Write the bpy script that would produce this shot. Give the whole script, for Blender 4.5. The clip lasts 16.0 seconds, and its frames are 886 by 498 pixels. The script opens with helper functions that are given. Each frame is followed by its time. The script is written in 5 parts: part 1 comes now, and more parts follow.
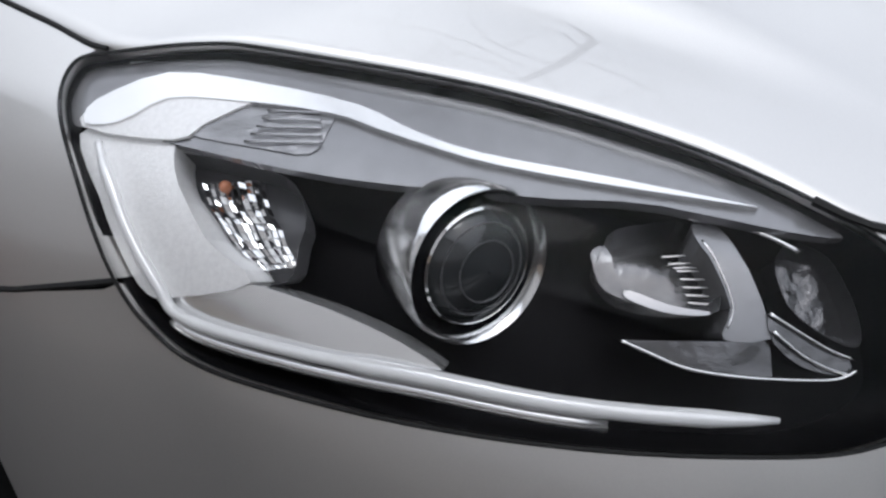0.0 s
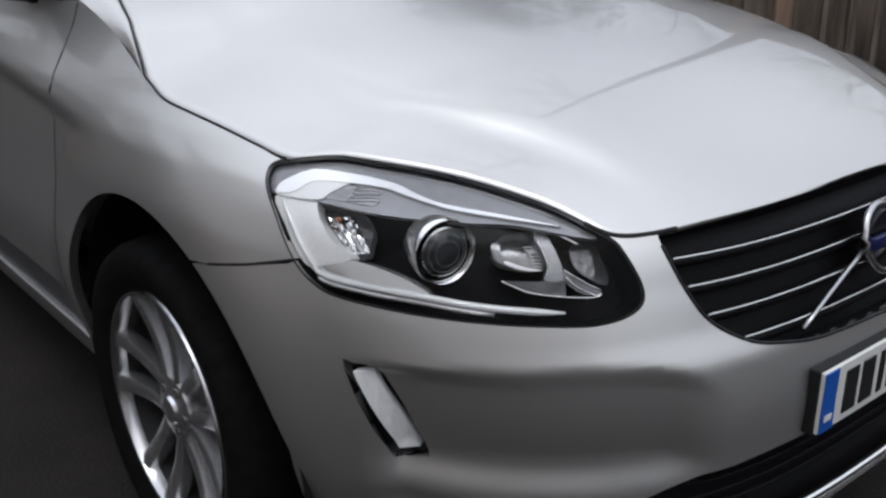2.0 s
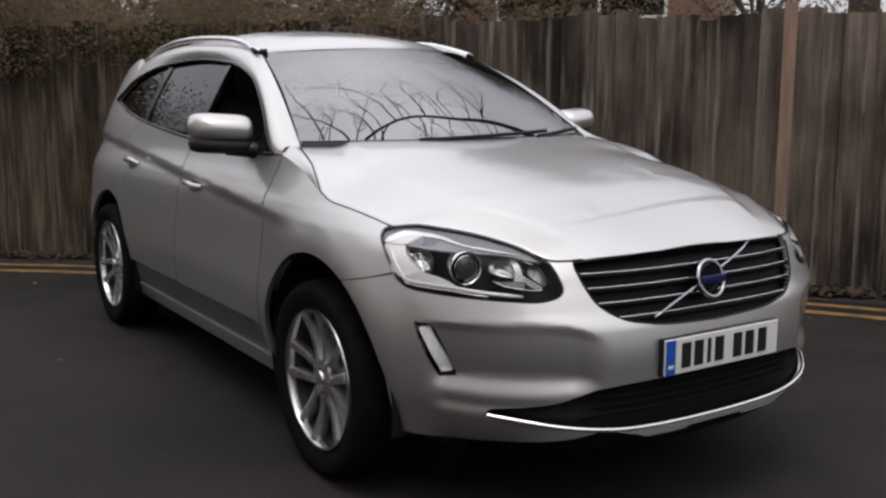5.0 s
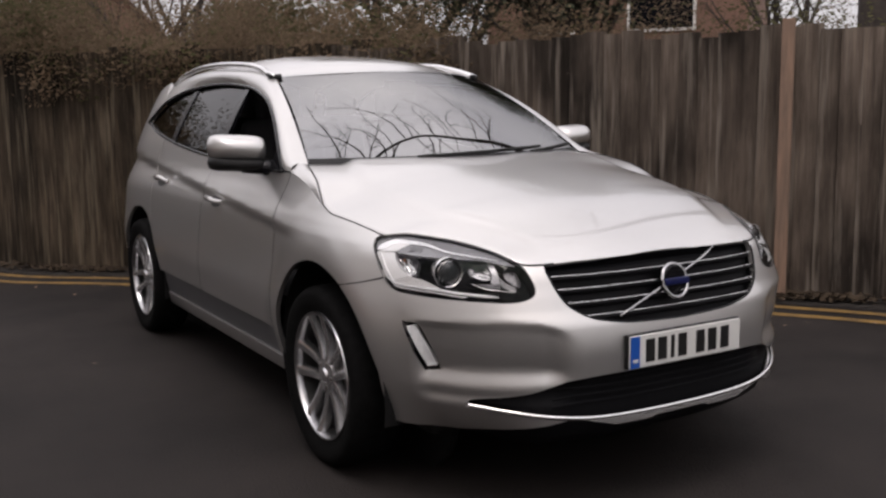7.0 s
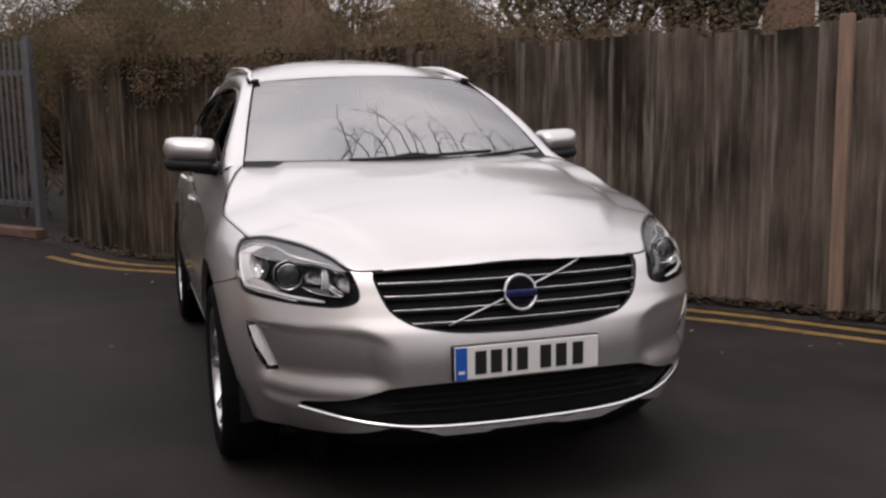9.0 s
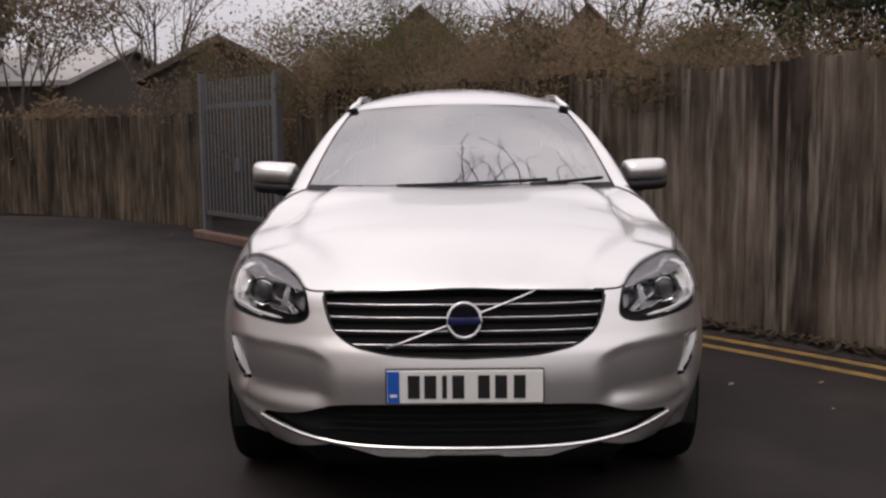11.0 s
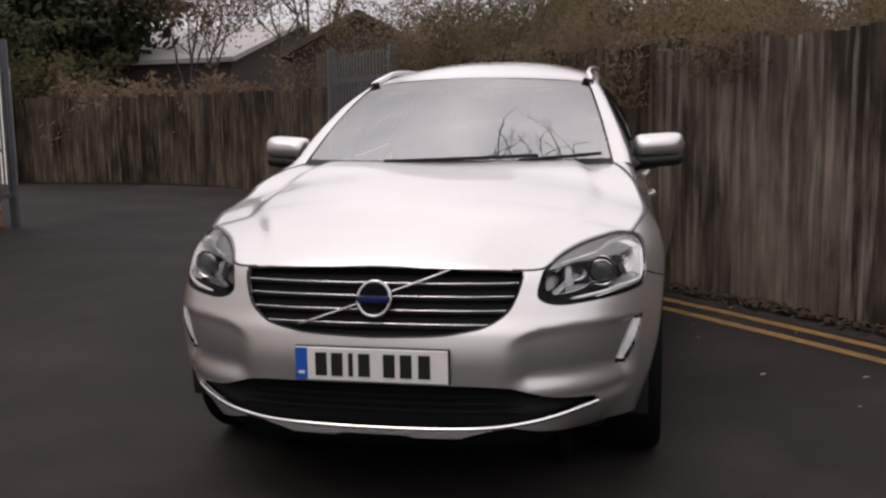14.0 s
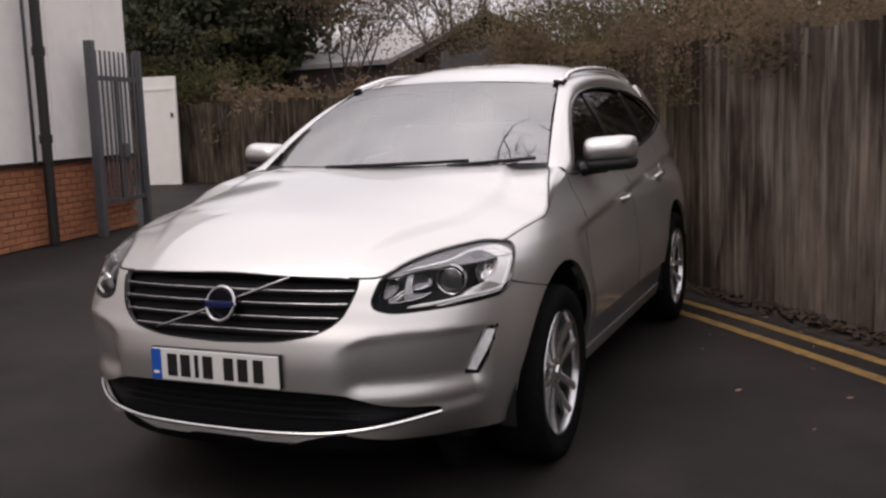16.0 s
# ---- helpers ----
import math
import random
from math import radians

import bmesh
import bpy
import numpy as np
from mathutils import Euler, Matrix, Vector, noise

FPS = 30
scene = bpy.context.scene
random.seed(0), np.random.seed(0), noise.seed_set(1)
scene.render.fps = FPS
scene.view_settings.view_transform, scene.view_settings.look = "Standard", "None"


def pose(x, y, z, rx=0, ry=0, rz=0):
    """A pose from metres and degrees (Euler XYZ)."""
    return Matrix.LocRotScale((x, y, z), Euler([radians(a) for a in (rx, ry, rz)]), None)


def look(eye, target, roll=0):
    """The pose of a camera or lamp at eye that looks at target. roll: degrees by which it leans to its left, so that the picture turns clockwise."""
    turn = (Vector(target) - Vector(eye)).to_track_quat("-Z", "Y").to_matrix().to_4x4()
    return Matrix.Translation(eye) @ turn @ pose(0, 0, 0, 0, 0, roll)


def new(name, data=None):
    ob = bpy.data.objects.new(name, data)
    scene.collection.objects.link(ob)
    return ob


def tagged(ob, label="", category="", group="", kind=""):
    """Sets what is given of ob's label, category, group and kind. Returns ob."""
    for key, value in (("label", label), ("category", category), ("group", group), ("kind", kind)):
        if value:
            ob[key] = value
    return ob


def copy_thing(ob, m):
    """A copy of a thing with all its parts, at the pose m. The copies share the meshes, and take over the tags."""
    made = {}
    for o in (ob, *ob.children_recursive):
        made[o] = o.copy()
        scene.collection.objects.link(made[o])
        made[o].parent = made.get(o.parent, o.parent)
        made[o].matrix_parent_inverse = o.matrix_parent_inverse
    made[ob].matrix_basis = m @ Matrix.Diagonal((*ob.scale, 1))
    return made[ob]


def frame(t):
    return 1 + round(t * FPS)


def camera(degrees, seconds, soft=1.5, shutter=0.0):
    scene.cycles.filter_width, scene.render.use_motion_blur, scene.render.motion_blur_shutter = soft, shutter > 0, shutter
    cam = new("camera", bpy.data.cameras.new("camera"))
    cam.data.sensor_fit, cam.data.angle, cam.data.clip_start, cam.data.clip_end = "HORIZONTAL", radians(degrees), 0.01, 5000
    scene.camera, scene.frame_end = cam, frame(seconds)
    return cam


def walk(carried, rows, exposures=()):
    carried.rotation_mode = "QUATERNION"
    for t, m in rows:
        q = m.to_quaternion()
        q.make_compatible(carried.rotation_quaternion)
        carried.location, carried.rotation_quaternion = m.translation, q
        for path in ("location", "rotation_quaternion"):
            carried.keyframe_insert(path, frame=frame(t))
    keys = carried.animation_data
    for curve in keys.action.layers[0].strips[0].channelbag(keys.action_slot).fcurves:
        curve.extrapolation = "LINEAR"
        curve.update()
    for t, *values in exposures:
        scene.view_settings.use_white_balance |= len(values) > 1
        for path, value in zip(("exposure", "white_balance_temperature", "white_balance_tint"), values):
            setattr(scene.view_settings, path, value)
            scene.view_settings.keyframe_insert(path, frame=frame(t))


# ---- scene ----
LENS = 48.74
# seconds, eye, target, roll
PATH = [
    (0, (-1.142, -0.1, 1.054), (0.155, 1.254, 0.359), 1.9),
    (0.5, (-1.218, -0.181, 1.113), (0.066, 1.175, 0.397), 2.1),
    (1, (-1.304, -0.355, 1.198), (-0.126, 1.078, 0.452), 0.1),
    (1.5, (-1.481, -0.551, 1.247), (-0.237, 0.867, 0.582), -0.0),
    (2, (-1.614, -0.758, 1.346), (-0.413, 0.683, 0.651), -0.0),
    (2.5, (-1.756, -0.987, 1.364), (-0.569, 0.494, 0.733), -0.4),
    (3, (-1.958, -1.228, 1.379), (-0.761, 0.274, 0.824), -0.9),
    (3.5, (-2.127, -1.466, 1.375), (-0.919, 0.059, 0.91), 0.1),
    (4, (-2.232, -1.736, 1.37), (-1.088, -0.139, 0.997), -0.4),
    (6.5, (-2.508, -2.366, 1.386), (-1.453, -0.695, 1.078), -0.2),
    (7, (-2.416, -2.481, 1.399), (-1.4, -0.784, 1.103), -0.8),
    (7.5, (-2.191, -2.727, 1.406), (-1.3, -0.957, 1.13), 0.1),
    (8, (-1.932, -2.858, 1.422), (-1.108, -1.059, 1.131), 0.2),
    (10.5, (-0.216, -3.225, 1.385), (-0.116, -1.243, 1.143), -0.9),
    (11, (-0.033, -3.259, 1.394), (-0.055, -1.273, 1.164), -0.6),
    (11.5, (-0.017, -3.249, 1.386), (-0.042, -1.266, 1.126), -1.1),
    (12, (-0.027, -3.222, 1.386), (-0.059, -1.24, 1.123), -1.0),
    (12.5, (0.085, -3.224, 1.383), (0.029, -1.242, 1.124), -1.4),
    (13, (0.363, -3.254, 1.383), (0.17, -1.281, 1.12), -0.3),
    (13.5, (0.591, -3.196, 1.38), (0.322, -1.234, 1.099), -1.1),
    (14, (0.873, -3.108, 1.394), (0.474, -1.168, 1.113), -0.9),
    (14.5, (1.158, -3.051, 1.404), (0.659, -1.133, 1.131), -1.4),
    (15, (1.474, -2.976, 1.42), (0.867, -1.091, 1.142), -1.0),
    (15.5, (1.746, -2.876, 1.387), (1.082, -1.01, 1.115), -1.5),
    (16, (2.015, -2.762, 1.402), (1.236, -0.941, 1.126), -1.9),
]
cam = camera(LENS, 16.0, soft=2.5, shutter=0.0)
walk(cam, [(t, look(eye, aim, roll)) for t, eye, aim, roll in PATH],
     exposures=[(0, 0.19, 6050, 10), (1.2, 0.03, 6050, 10), (2.5, 0.0, 6050, 10), (4, 0.1, 6250, 12), (7, 0.18, 6750, 17), (16, 0.2, 6800, 19)])

# ---- sky and sun ----
world = bpy.data.worlds.new("overcast")
scene.world = world
world.use_nodes = True
wn, wl = world.node_tree.nodes, world.node_tree.links
bg = wn["Background"]
sky = wn.new("ShaderNodeTexSky")
sky.sky_type, sky.sun_disc = "NISHITA", False
sky.sun_elevation, sky.sun_rotation = radians(50), radians(200)
sky.air_density, sky.dust_density = 1.0, 4.0
coord = wn.new("ShaderNodeTexCoord")
cloud = wn.new("ShaderNodeTexNoise")
cloud.inputs["Scale"].default_value, cloud.inputs["Detail"].default_value = 2.2, 6
wl.new(coord.outputs["Generated"], cloud.inputs["Vector"])
cramp = wn.new("ShaderNodeValToRGB")
cramp.color_ramp.elements[0].position, cramp.color_ramp.elements[0].color = 0.3, (6.2, 6.3, 6.7, 1)
cramp.color_ramp.elements[1].position, cramp.color_ramp.elements[1].color = 0.72, (10.5, 10.5, 10.6, 1)
wl.new(cloud.outputs["Fac"], cramp.inputs["Fac"])
# an overcast sky is brighter overhead than at the horizon
split = wn.new("ShaderNodeSeparateXYZ")
wl.new(coord.outputs["Generated"], split.inputs[0])
rise = wn.new("ShaderNodeMapRange")
rise.inputs["From Min"].default_value, rise.inputs["From Max"].default_value = 0.0, 0.9
rise.inputs["To Min"].default_value, rise.inputs["To Max"].default_value = 0.74, 1.74
wl.new(split.outputs["Z"], rise.inputs["Value"])
grade = wn.new("ShaderNodeMix")
grade.data_type, grade.blend_type = "RGBA", "MULTIPLY"
grade.inputs["Factor"].default_value = 1
wl.new(cramp.outputs["Color"], grade.inputs["A"])
wl.new(rise.outputs["Result"], grade.inputs["B"])
wmix = wn.new("ShaderNodeMix")
wmix.data_type = "RGBA"
wmix.inputs["Factor"].default_value = 0.85
wl.new(sky.outputs["Color"], wmix.inputs["A"])
wl.new(grade.outputs["Result"], wmix.inputs["B"])
wl.new(wmix.outputs["Result"], bg.inputs["Color"])
bg.inputs["Strength"].default_value = 0.10

sun = new("sun", bpy.data.lights.new("sun", "SUN"))
sun.data.energy, sun.data.angle, sun.data.color = 0.6, radians(25), (1, 0.97, 0.93)
sun.matrix_world = look((-3, -3, 13), (0, 0, 0))


# ---- materials ----
def mat(name, color, rough=0.5, metal=0.0, vary=0.0, scale=8.0, bump=0.0, bump_scale=60.0, coat=0.0, stretch=(1, 1, 1), color2=None, island=0.0, spec=0.5, ramp=(0.32, 0.68), stain=0.0, streak=None, thin=0.0):
    m = bpy.data.materials.new(name)
    m.use_nodes = True
    n, l = m.node_tree.nodes, m.node_tree.links
    b = n["Principled BSDF"]
    b.inputs["Base Color"].default_value = (*color, 1)
    b.inputs["Roughness"].default_value, b.inputs["Metallic"].default_value = rough, metal
    b.inputs["Specular IOR Level"].default_value = spec
    b.inputs["Coat Weight"].default_value, b.inputs["Coat Roughness"].default_value = coat, 0.03
    if vary or color2 or bump:
        tc, mp = n.new("ShaderNodeTexCoord"), n.new("ShaderNodeMapping")
        mp.inputs["Scale"].default_value = stretch
        l.new(tc.outputs["Object"], mp.inputs["Vector"])
        if island:
            # every piece takes its own stretch of grain
            inf, gro, sh = n.new("ShaderNodeObjectInfo"), n.new("ShaderNodeVectorMath"), n.new("ShaderNodeCombineXYZ")
            for k in "XYZ":
                l.new(inf.outputs["Random"], sh.inputs[k])
            gro.operation = "MULTIPLY"
            gro.inputs[1].default_value = (61, 37, 23)
            l.new(sh.outputs[0], gro.inputs[0])
            l.new(gro.outputs[0], mp.inputs["Location"])
    if vary or color2:
        t = n.new("ShaderNodeTexNoise")
        t.inputs["Scale"].default_value, t.inputs["Detail"].default_value, t.inputs["Roughness"].default_value = scale, 8, 0.65
        l.new(mp.outputs["Vector"], t.inputs["Vector"])
        r = n.new("ShaderNodeValToRGB")
        a = color2 or tuple(c * (1 - vary) for c in color)
        z = color if color2 else tuple(min(1, c * (1 + vary)) for c in color)
        r.color_ramp.elements[0].position, r.color_ramp.elements[0].color = ramp[0], (*a, 1)
        r.color_ramp.elements[1].position, r.color_ramp.elements[1].color = ramp[1], (*z, 1)
        l.new(t.outputs["Fac"], r.inputs["Fac"])
        last = r.outputs["Color"]
        if island:
            g, o, ad = n.new("ShaderNodeNewGeometry"), n.new("ShaderNodeObjectInfo"), n.new("ShaderNodeMath")
            ad.operation = "ADD"
            l.new(g.outputs["Random Per Island"], ad.inputs[0])
            l.new(o.outputs["Random"], ad.inputs[1])
            mr = n.new("ShaderNodeMapRange")
            mr.inputs["From Max"].default_value = 2
            mr.inputs["To Min"].default_value, mr.inputs["To Max"].default_value = 1 - island, 1 + island
            l.new(ad.outputs[0], mr.inputs["Value"])
            mx = n.new("ShaderNodeMix")
            mx.data_type, mx.blend_type = "RGBA", "MULTIPLY"
            mx.inputs["Factor"].default_value = 1
            l.new(last, mx.inputs["A"])
            l.new(mr.outputs["Result"], mx.inputs["B"])
            last = mx.outputs["Result"]
        if stain:
            # damp stains that run on over neighbouring pieces
            pos, pm, st, sr, sx = n.new("ShaderNodeNewGeometry"), n.new("ShaderNodeMapping"), n.new("ShaderNodeTexNoise"), n.new("ShaderNodeMapRange"), n.new("ShaderNodeMix")
            pm.inputs["Scale"].default_value = (1.5, 1.5, 0.7)
            st.inputs["Scale"].default_value, st.inputs["Detail"].default_value = 1.3, 6
            sr.inputs["From Min"].default_value, sr.inputs["From Max"].default_value = 0.33, 0.66
            sr.inputs["To Min"].default_value, sr.inputs["To Max"].default_value = 1 - stain, 1 + stain * 0.35
            sx.data_type, sx.blend_type = "RGBA", "MULTIPLY"
            sx.inputs["Factor"].default_value = 1
            l.new(pos.outputs["Position"], pm.inputs["Vector"])
            l.new(pm.outputs["Vector"], st.inputs["Vector"])
            l.new(st.outputs["Fac"], sr.inputs["Value"])
            l.new(last, sx.inputs["A"])
            l.new(sr.outputs["Result"], sx.inputs["B"])
            last = sx.outputs["Result"]
        if streak:
            # pale weathered runs down the grain
            pn, pr, pg, px = n.new("ShaderNodeTexNoise"), n.new("ShaderNodeMapRange"), n.new("ShaderNodeMapping"), n.new("ShaderNodeMix")
            pg.inputs["Scale"].default_value = (1.6, 1.6, 1.3)
            pn.inputs["Scale"].default_value, pn.inputs["Detail"].default_value, pn.inputs["Roughness"].default_value = 1.7, 5, 0.6
            pr.inputs["From Min"].default_value, pr.inputs["From Max"].default_value = 0.52, 0.70
            pr.inputs["To Max"].default_value = 0.8
            px.data_type = "RGBA"
            px.inputs["B"].default_value = (*streak, 1)
            l.new(mp.outputs["Vector"], pg.inputs["Vector"])
            l.new(pg.outputs["Vector"], pn.inputs["Vector"])
            l.new(pn.outputs["Fac"], pr.inputs["Value"])
            l.new(pr.outputs["Result"], px.inputs["Factor"])
            l.new(last, px.inputs["A"])
            last = px.outputs["Result"]
        l.new(last, b.inputs["Base Color"])
    if bump:
        t = n.new("ShaderNodeTexNoise")
        t.inputs["Scale"].default_value, t.inputs["Detail"].default_value = bump_scale, 6
        l.new(mp.outputs["Vector"], t.inputs["Vector"])
        u = n.new("ShaderNodeBump")
        u.inputs["Strength"].default_value, u.inputs["Distance"].default_value = bump, 0.01
        l.new(t.outputs["Fac"], u.inputs["Height"])
        l.new(u.outputs["Normal"], b.inputs["Normal"])
    if thin:
        # thin leaves let light through
        lt, ms = n.new("ShaderNodeBsdfTranslucent"), n.new("ShaderNodeMixShader")
        l.new(last, lt.inputs["Color"])
        ms.inputs["Fac"].default_value = thin
        l.new(b.outputs["BSDF"], ms.inputs[1])
        l.new(lt.outputs["BSDF"], ms.inputs[2])
        l.new(ms.outputs["Shader"], n["Material Output"].inputs["Surface"])
    return m


def glass(name, tint, gloss=1.5, rough=0.0):
    """A thin clear pane: see-through, with mirror gloss that grows at a slant."""
    m = bpy.data.materials.new(name)
    m.use_nodes = True
    n, l = m.node_tree.nodes, m.node_tree.links
    n.remove(n["Principled BSDF"])
    tr, gl, mx, fr = n.new("ShaderNodeBsdfTransparent"), n.new("ShaderNodeBsdfGlossy"), n.new("ShaderNodeMixShader"), n.new("ShaderNodeFresnel")
    tr.inputs["Color"].default_value = (*tint, 1)
    gl.inputs["Roughness"].default_value = rough
    fr.inputs["IOR"].default_value = gloss
    l.new(fr.outputs["Fac"], mx.inputs["Fac"])
    l.new(tr.outputs["BSDF"], mx.inputs[1])
    l.new(gl.outputs["BSDF"], mx.inputs[2])
    l.new(mx.outputs["Shader"], n["Material Output"].inputs["Surface"])
    return m


PAINT = mat("silver metallic paint", (0.62, 0.61, 0.595), 0.36, 0.86, vary=0.03, scale=900, coat=1.0)
CHROME = mat("chrome", (0.88, 0.88, 0.88), 0.08, 1.0)
SATIN = mat("satin silver plastic", (0.85, 0.85, 0.85), 0.18, 0.8)
MARKER = mat("white reflector plastic", (0.88, 0.88, 0.88), 0.3, 0.1, vary=0.06, scale=300, bump=0.15, bump_scale=700)
EYELID = mat("satin grey lamp bezel", (0.27, 0.27, 0.28), 0.26, 0.65, vary=0.08, scale=60)
GREYP = mat("grey bezel plastic", (0.085, 0.085, 0.09), 0.3, vary=0.08, scale=40)
BLACKG = mat("gloss black plastic", (0.007, 0.007, 0.009), 0.22, spec=0.3)
BLACKM = mat("black trim plastic", (0.010, 0.010, 0.010), 0.6, spec=0.3, vary=0.2, scale=60, bump=0.1, bump_scale=300)
RUBBER = mat("tyre rubber", (0.008, 0.008, 0.008), 0.9, spec=0.04, vary=0.3, scale=30, bump=0.2, bump_scale=120)
ALLOY = mat("polished alloy", (0.74, 0.74, 0.75), 0.27, 0.95, vary=0.06, scale=20)
DISC = mat("brake steel", (0.18, 0.17, 0.16), 0.4, 0.8, vary=0.2, scale=40)
CLEAR = glass("clear lamp cover", (0.98, 0.98, 0.98), 1.19)
SCREEN = glass("windscreen glass", (0.40, 0.43, 0.42), 4.8)
SIDEG = glass("side window glass", (0.22, 0.235, 0.23), 1.22)
TINTG = glass("dark tinted glass", (0.03, 0.03, 0.03), 1.42)
LENSG = mat("projector lens glass", (0.030, 0.033, 0.035), 0.08, 0.0, spec=0.7)
RINGM = mat("projector ring chrome", (0.90, 0.90, 0.90), 0.17, 1.0)
LAMPBLK = mat("matt black moulded plastic", (0.005, 0.005, 0.006), 0.55, spec=0.12, vary=0.2, scale=60)
LIDLENS = mat("grey ribbed lamp lens", (0.30, 0.30, 0.31), 0.22, 0.55, vary=0.3, scale=90, stretch=(0.25, 0.25, 1), bump=0.4, bump_scale=160)
DARKFACET = mat("dark faceted reflector", (0.16, 0.16, 0.165), 0.16, 0.9, bump=0.8, bump_scale=40)
BEAM = mat("smooth beam reflector", (0.17, 0.17, 0.175), 0.22, 0.95, vary=0.25, scale=25, bump=0.25, bump_scale=30)
ORANGE = mat("orange bulb", (0.50, 0.20, 0.11), 0.15)
RUNLENS = mat("clear ribbed lamp lens", (0.88, 0.89, 0.90), 0.30, 0.0, vary=0.12, scale=55, stretch=(1, 1, 0.4), bump=0.3, bump_scale=120)
DULL = mat("dull chrome", (0.50, 0.50, 0.51), 0.22, 1.0)
LIGHTG = mat("clear light guide", (0.93, 0.94, 0.95), 0.12, 0.15)
SEAT = mat("dark seat cloth", (0.035, 0.035, 0.038), 0.85, vary=0.2, scale=80, bump=0.2)
PLATEW = mat("white number plate", (0.70, 0.70, 0.67), 0.35, vary=0.03, scale=20)
PLATEB = mat("blue plate band", (0.01, 0.09, 0.42), 0.35)
INK = mat("black plate characters", (0.012, 0.012, 0.012), 0.4)
BADGE = mat("dark blue badge enamel", (0.010, 0.014, 0.075), 0.3)

ASPHALT = mat("dark asphalt", (0.031, 0.0262, 0.0243), 0.75, scale=0.9, color2=(0.013, 0.0115, 0.011), bump=0.6, bump_scale=90, spec=0.15)
YELLOW = mat("worn yellow road paint", (0.30, 0.175, 0.042), 0.75, scale=9, color2=(0.10, 0.062, 0.025), bump=0.3)
BOARD = mat("weathered fence board", (0.152, 0.121, 0.096), 0.95, scale=5, color2=(0.058, 0.045, 0.036), ramp=(0.30, 0.72), bump=0.5, bump_scale=25, stretch=(5, 5, 0.35), island=0.62, spec=0.15, stain=0.80, streak=(0.235, 0.20, 0.165))
OLDBOARD = mat("dark old fence board", (0.105, 0.080, 0.055), 0.95, scale=5, color2=(0.020, 0.0155, 0.0115), ramp=(0.33, 0.74), bump=0.5, bump_scale=25, stretch=(6, 6, 0.45), island=0.42, spec=0.15, stain=0.8, streak=(0.17, 0.14, 0.10))
POST = mat("new timber post", (0.31, 0.195, 0.135), 0.85, scale=5, color2=(0.14, 0.10, 0.075), bump=0.4, bump_scale=25, stretch=(5, 5, 0.4))
OLDPOST = mat("old timber post", (0.13, 0.108, 0.078), 0.9, scale=5, color2=(0.05, 0.04, 0.032), bump=0.4, bump_scale=25, stretch=(5, 5, 0.4))
SHADED_SOIL = mat("shaded dead leaves and soil", (0.026, 0.020, 0.015), 0.95, scale=14, color2=(0.014, 0.011, 0.009), bump=1.0, bump_scale=30)
LITTER = mat("damp dead leaves", (0.055, 0.040, 0.027), 0.9, vary=0.4, scale=3, island=0.4, spec=0.15)
STEEL = mat("grey galvanised steel", (0.108, 0.110, 0.116), 0.5, 0.35, vary=0.15, scale=12)
BRICK = mat("orange brick", (0.42, 0.17, 0.08), 0.85, scale=20, color2=(0.27, 0.10, 0.05), bump=0.4, bump_scale=60, island=0.25)
MORTAR = mat("mortar", (0.34, 0.27, 0.21), 0.95, vary=0.2, scale=30)
CLAD = mat("cream wall sheeting", (0.87, 0.83, 0.79), 0.6, vary=0.05, scale=3)
PIPE = mat("black iron pipe", (0.02, 0.017, 0.016), 0.45, vary=0.2, scale=20)
WHITEP = mat("white painted panel", (0.80, 0.77, 0.72), 0.55, vary=0.04, scale=4)
BARK = mat("dark bark", (0.075, 0.06, 0.05), 0.95, scale=9, color2=(0.035, 0.028, 0.024), bump=0.6, bump_scale=30)
TWIG = mat("brown twigs", (0.14, 0.095, 0.065), 0.9, vary=0.3, scale=5, island=0.3)
LEAFB = mat("brown dead leaves", (0.165, 0.120, 0.080), 0.9, vary=0.5, scale=0.9, island=0.10, spec=0.05, thin=0.5)
LEAFG = mat("dull olive leaves", (0.090, 0.085, 0.042), 0.85, vary=0.5, scale=0.9, island=0.10, spec=0.05, thin=0.5)
LEAFD = mat("dark evergreen leaves", (0.045, 0.050, 0.030), 0.8, vary=0.3, scale=4, island=0.3, spec=0.1)
ROOF = mat("brown roof tiles", (0.11, 0.062, 0.045), 0.85, vary=0.25, scale=6, bump=0.4, bump_scale=20)
HOUSEW = mat("brown house brick", (0.20, 0.115, 0.082), 0.9, vary=0.2, scale=14)
SHEDW = mat("dark shed timber", (0.055, 0.044, 0.036), 0.9, vary=0.25, scale=8, stretch=(5, 5, 0.5))
PALE = mat("pale sheet roof", (0.36, 0.345, 0.33), 0.6, vary=0.08, scale=3)


# ---- mesh helpers ----
def link_mesh(name, verts, faces, material, parent=None, label="", smooth=False, normals=None, sharp=None):
    me = bpy.data.meshes.new(name)
    me.from_pydata([tuple(v) for v in verts], [], faces)
    me.materials.append(material)
    if smooth:
        me.shade_smooth()
    if normals is not None:
        me.normals_split_custom_set_from_vertices([tuple(n) for n in normals])
    elif sharp:
        me.set_sharp_from_angle(angle=radians(sharp))
    ob = new(name, me)
    if parent:
        ob.parent = parent
    if label:
        ob["label"] = label
    return ob


def part(name, bm, material, parent=None, label="", smooth=0):
    me = bpy.data.meshes.new(name)
    bm.to_mesh(me)
    bm.free()
    me.materials.append(material)
    if smooth:
        me.shade_smooth()
        me.set_sharp_from_angle(angle=radians(smooth))
    ob = new(name, me)
    if parent:
        ob.parent = parent
    if label:
        ob["label"] = label
    return ob


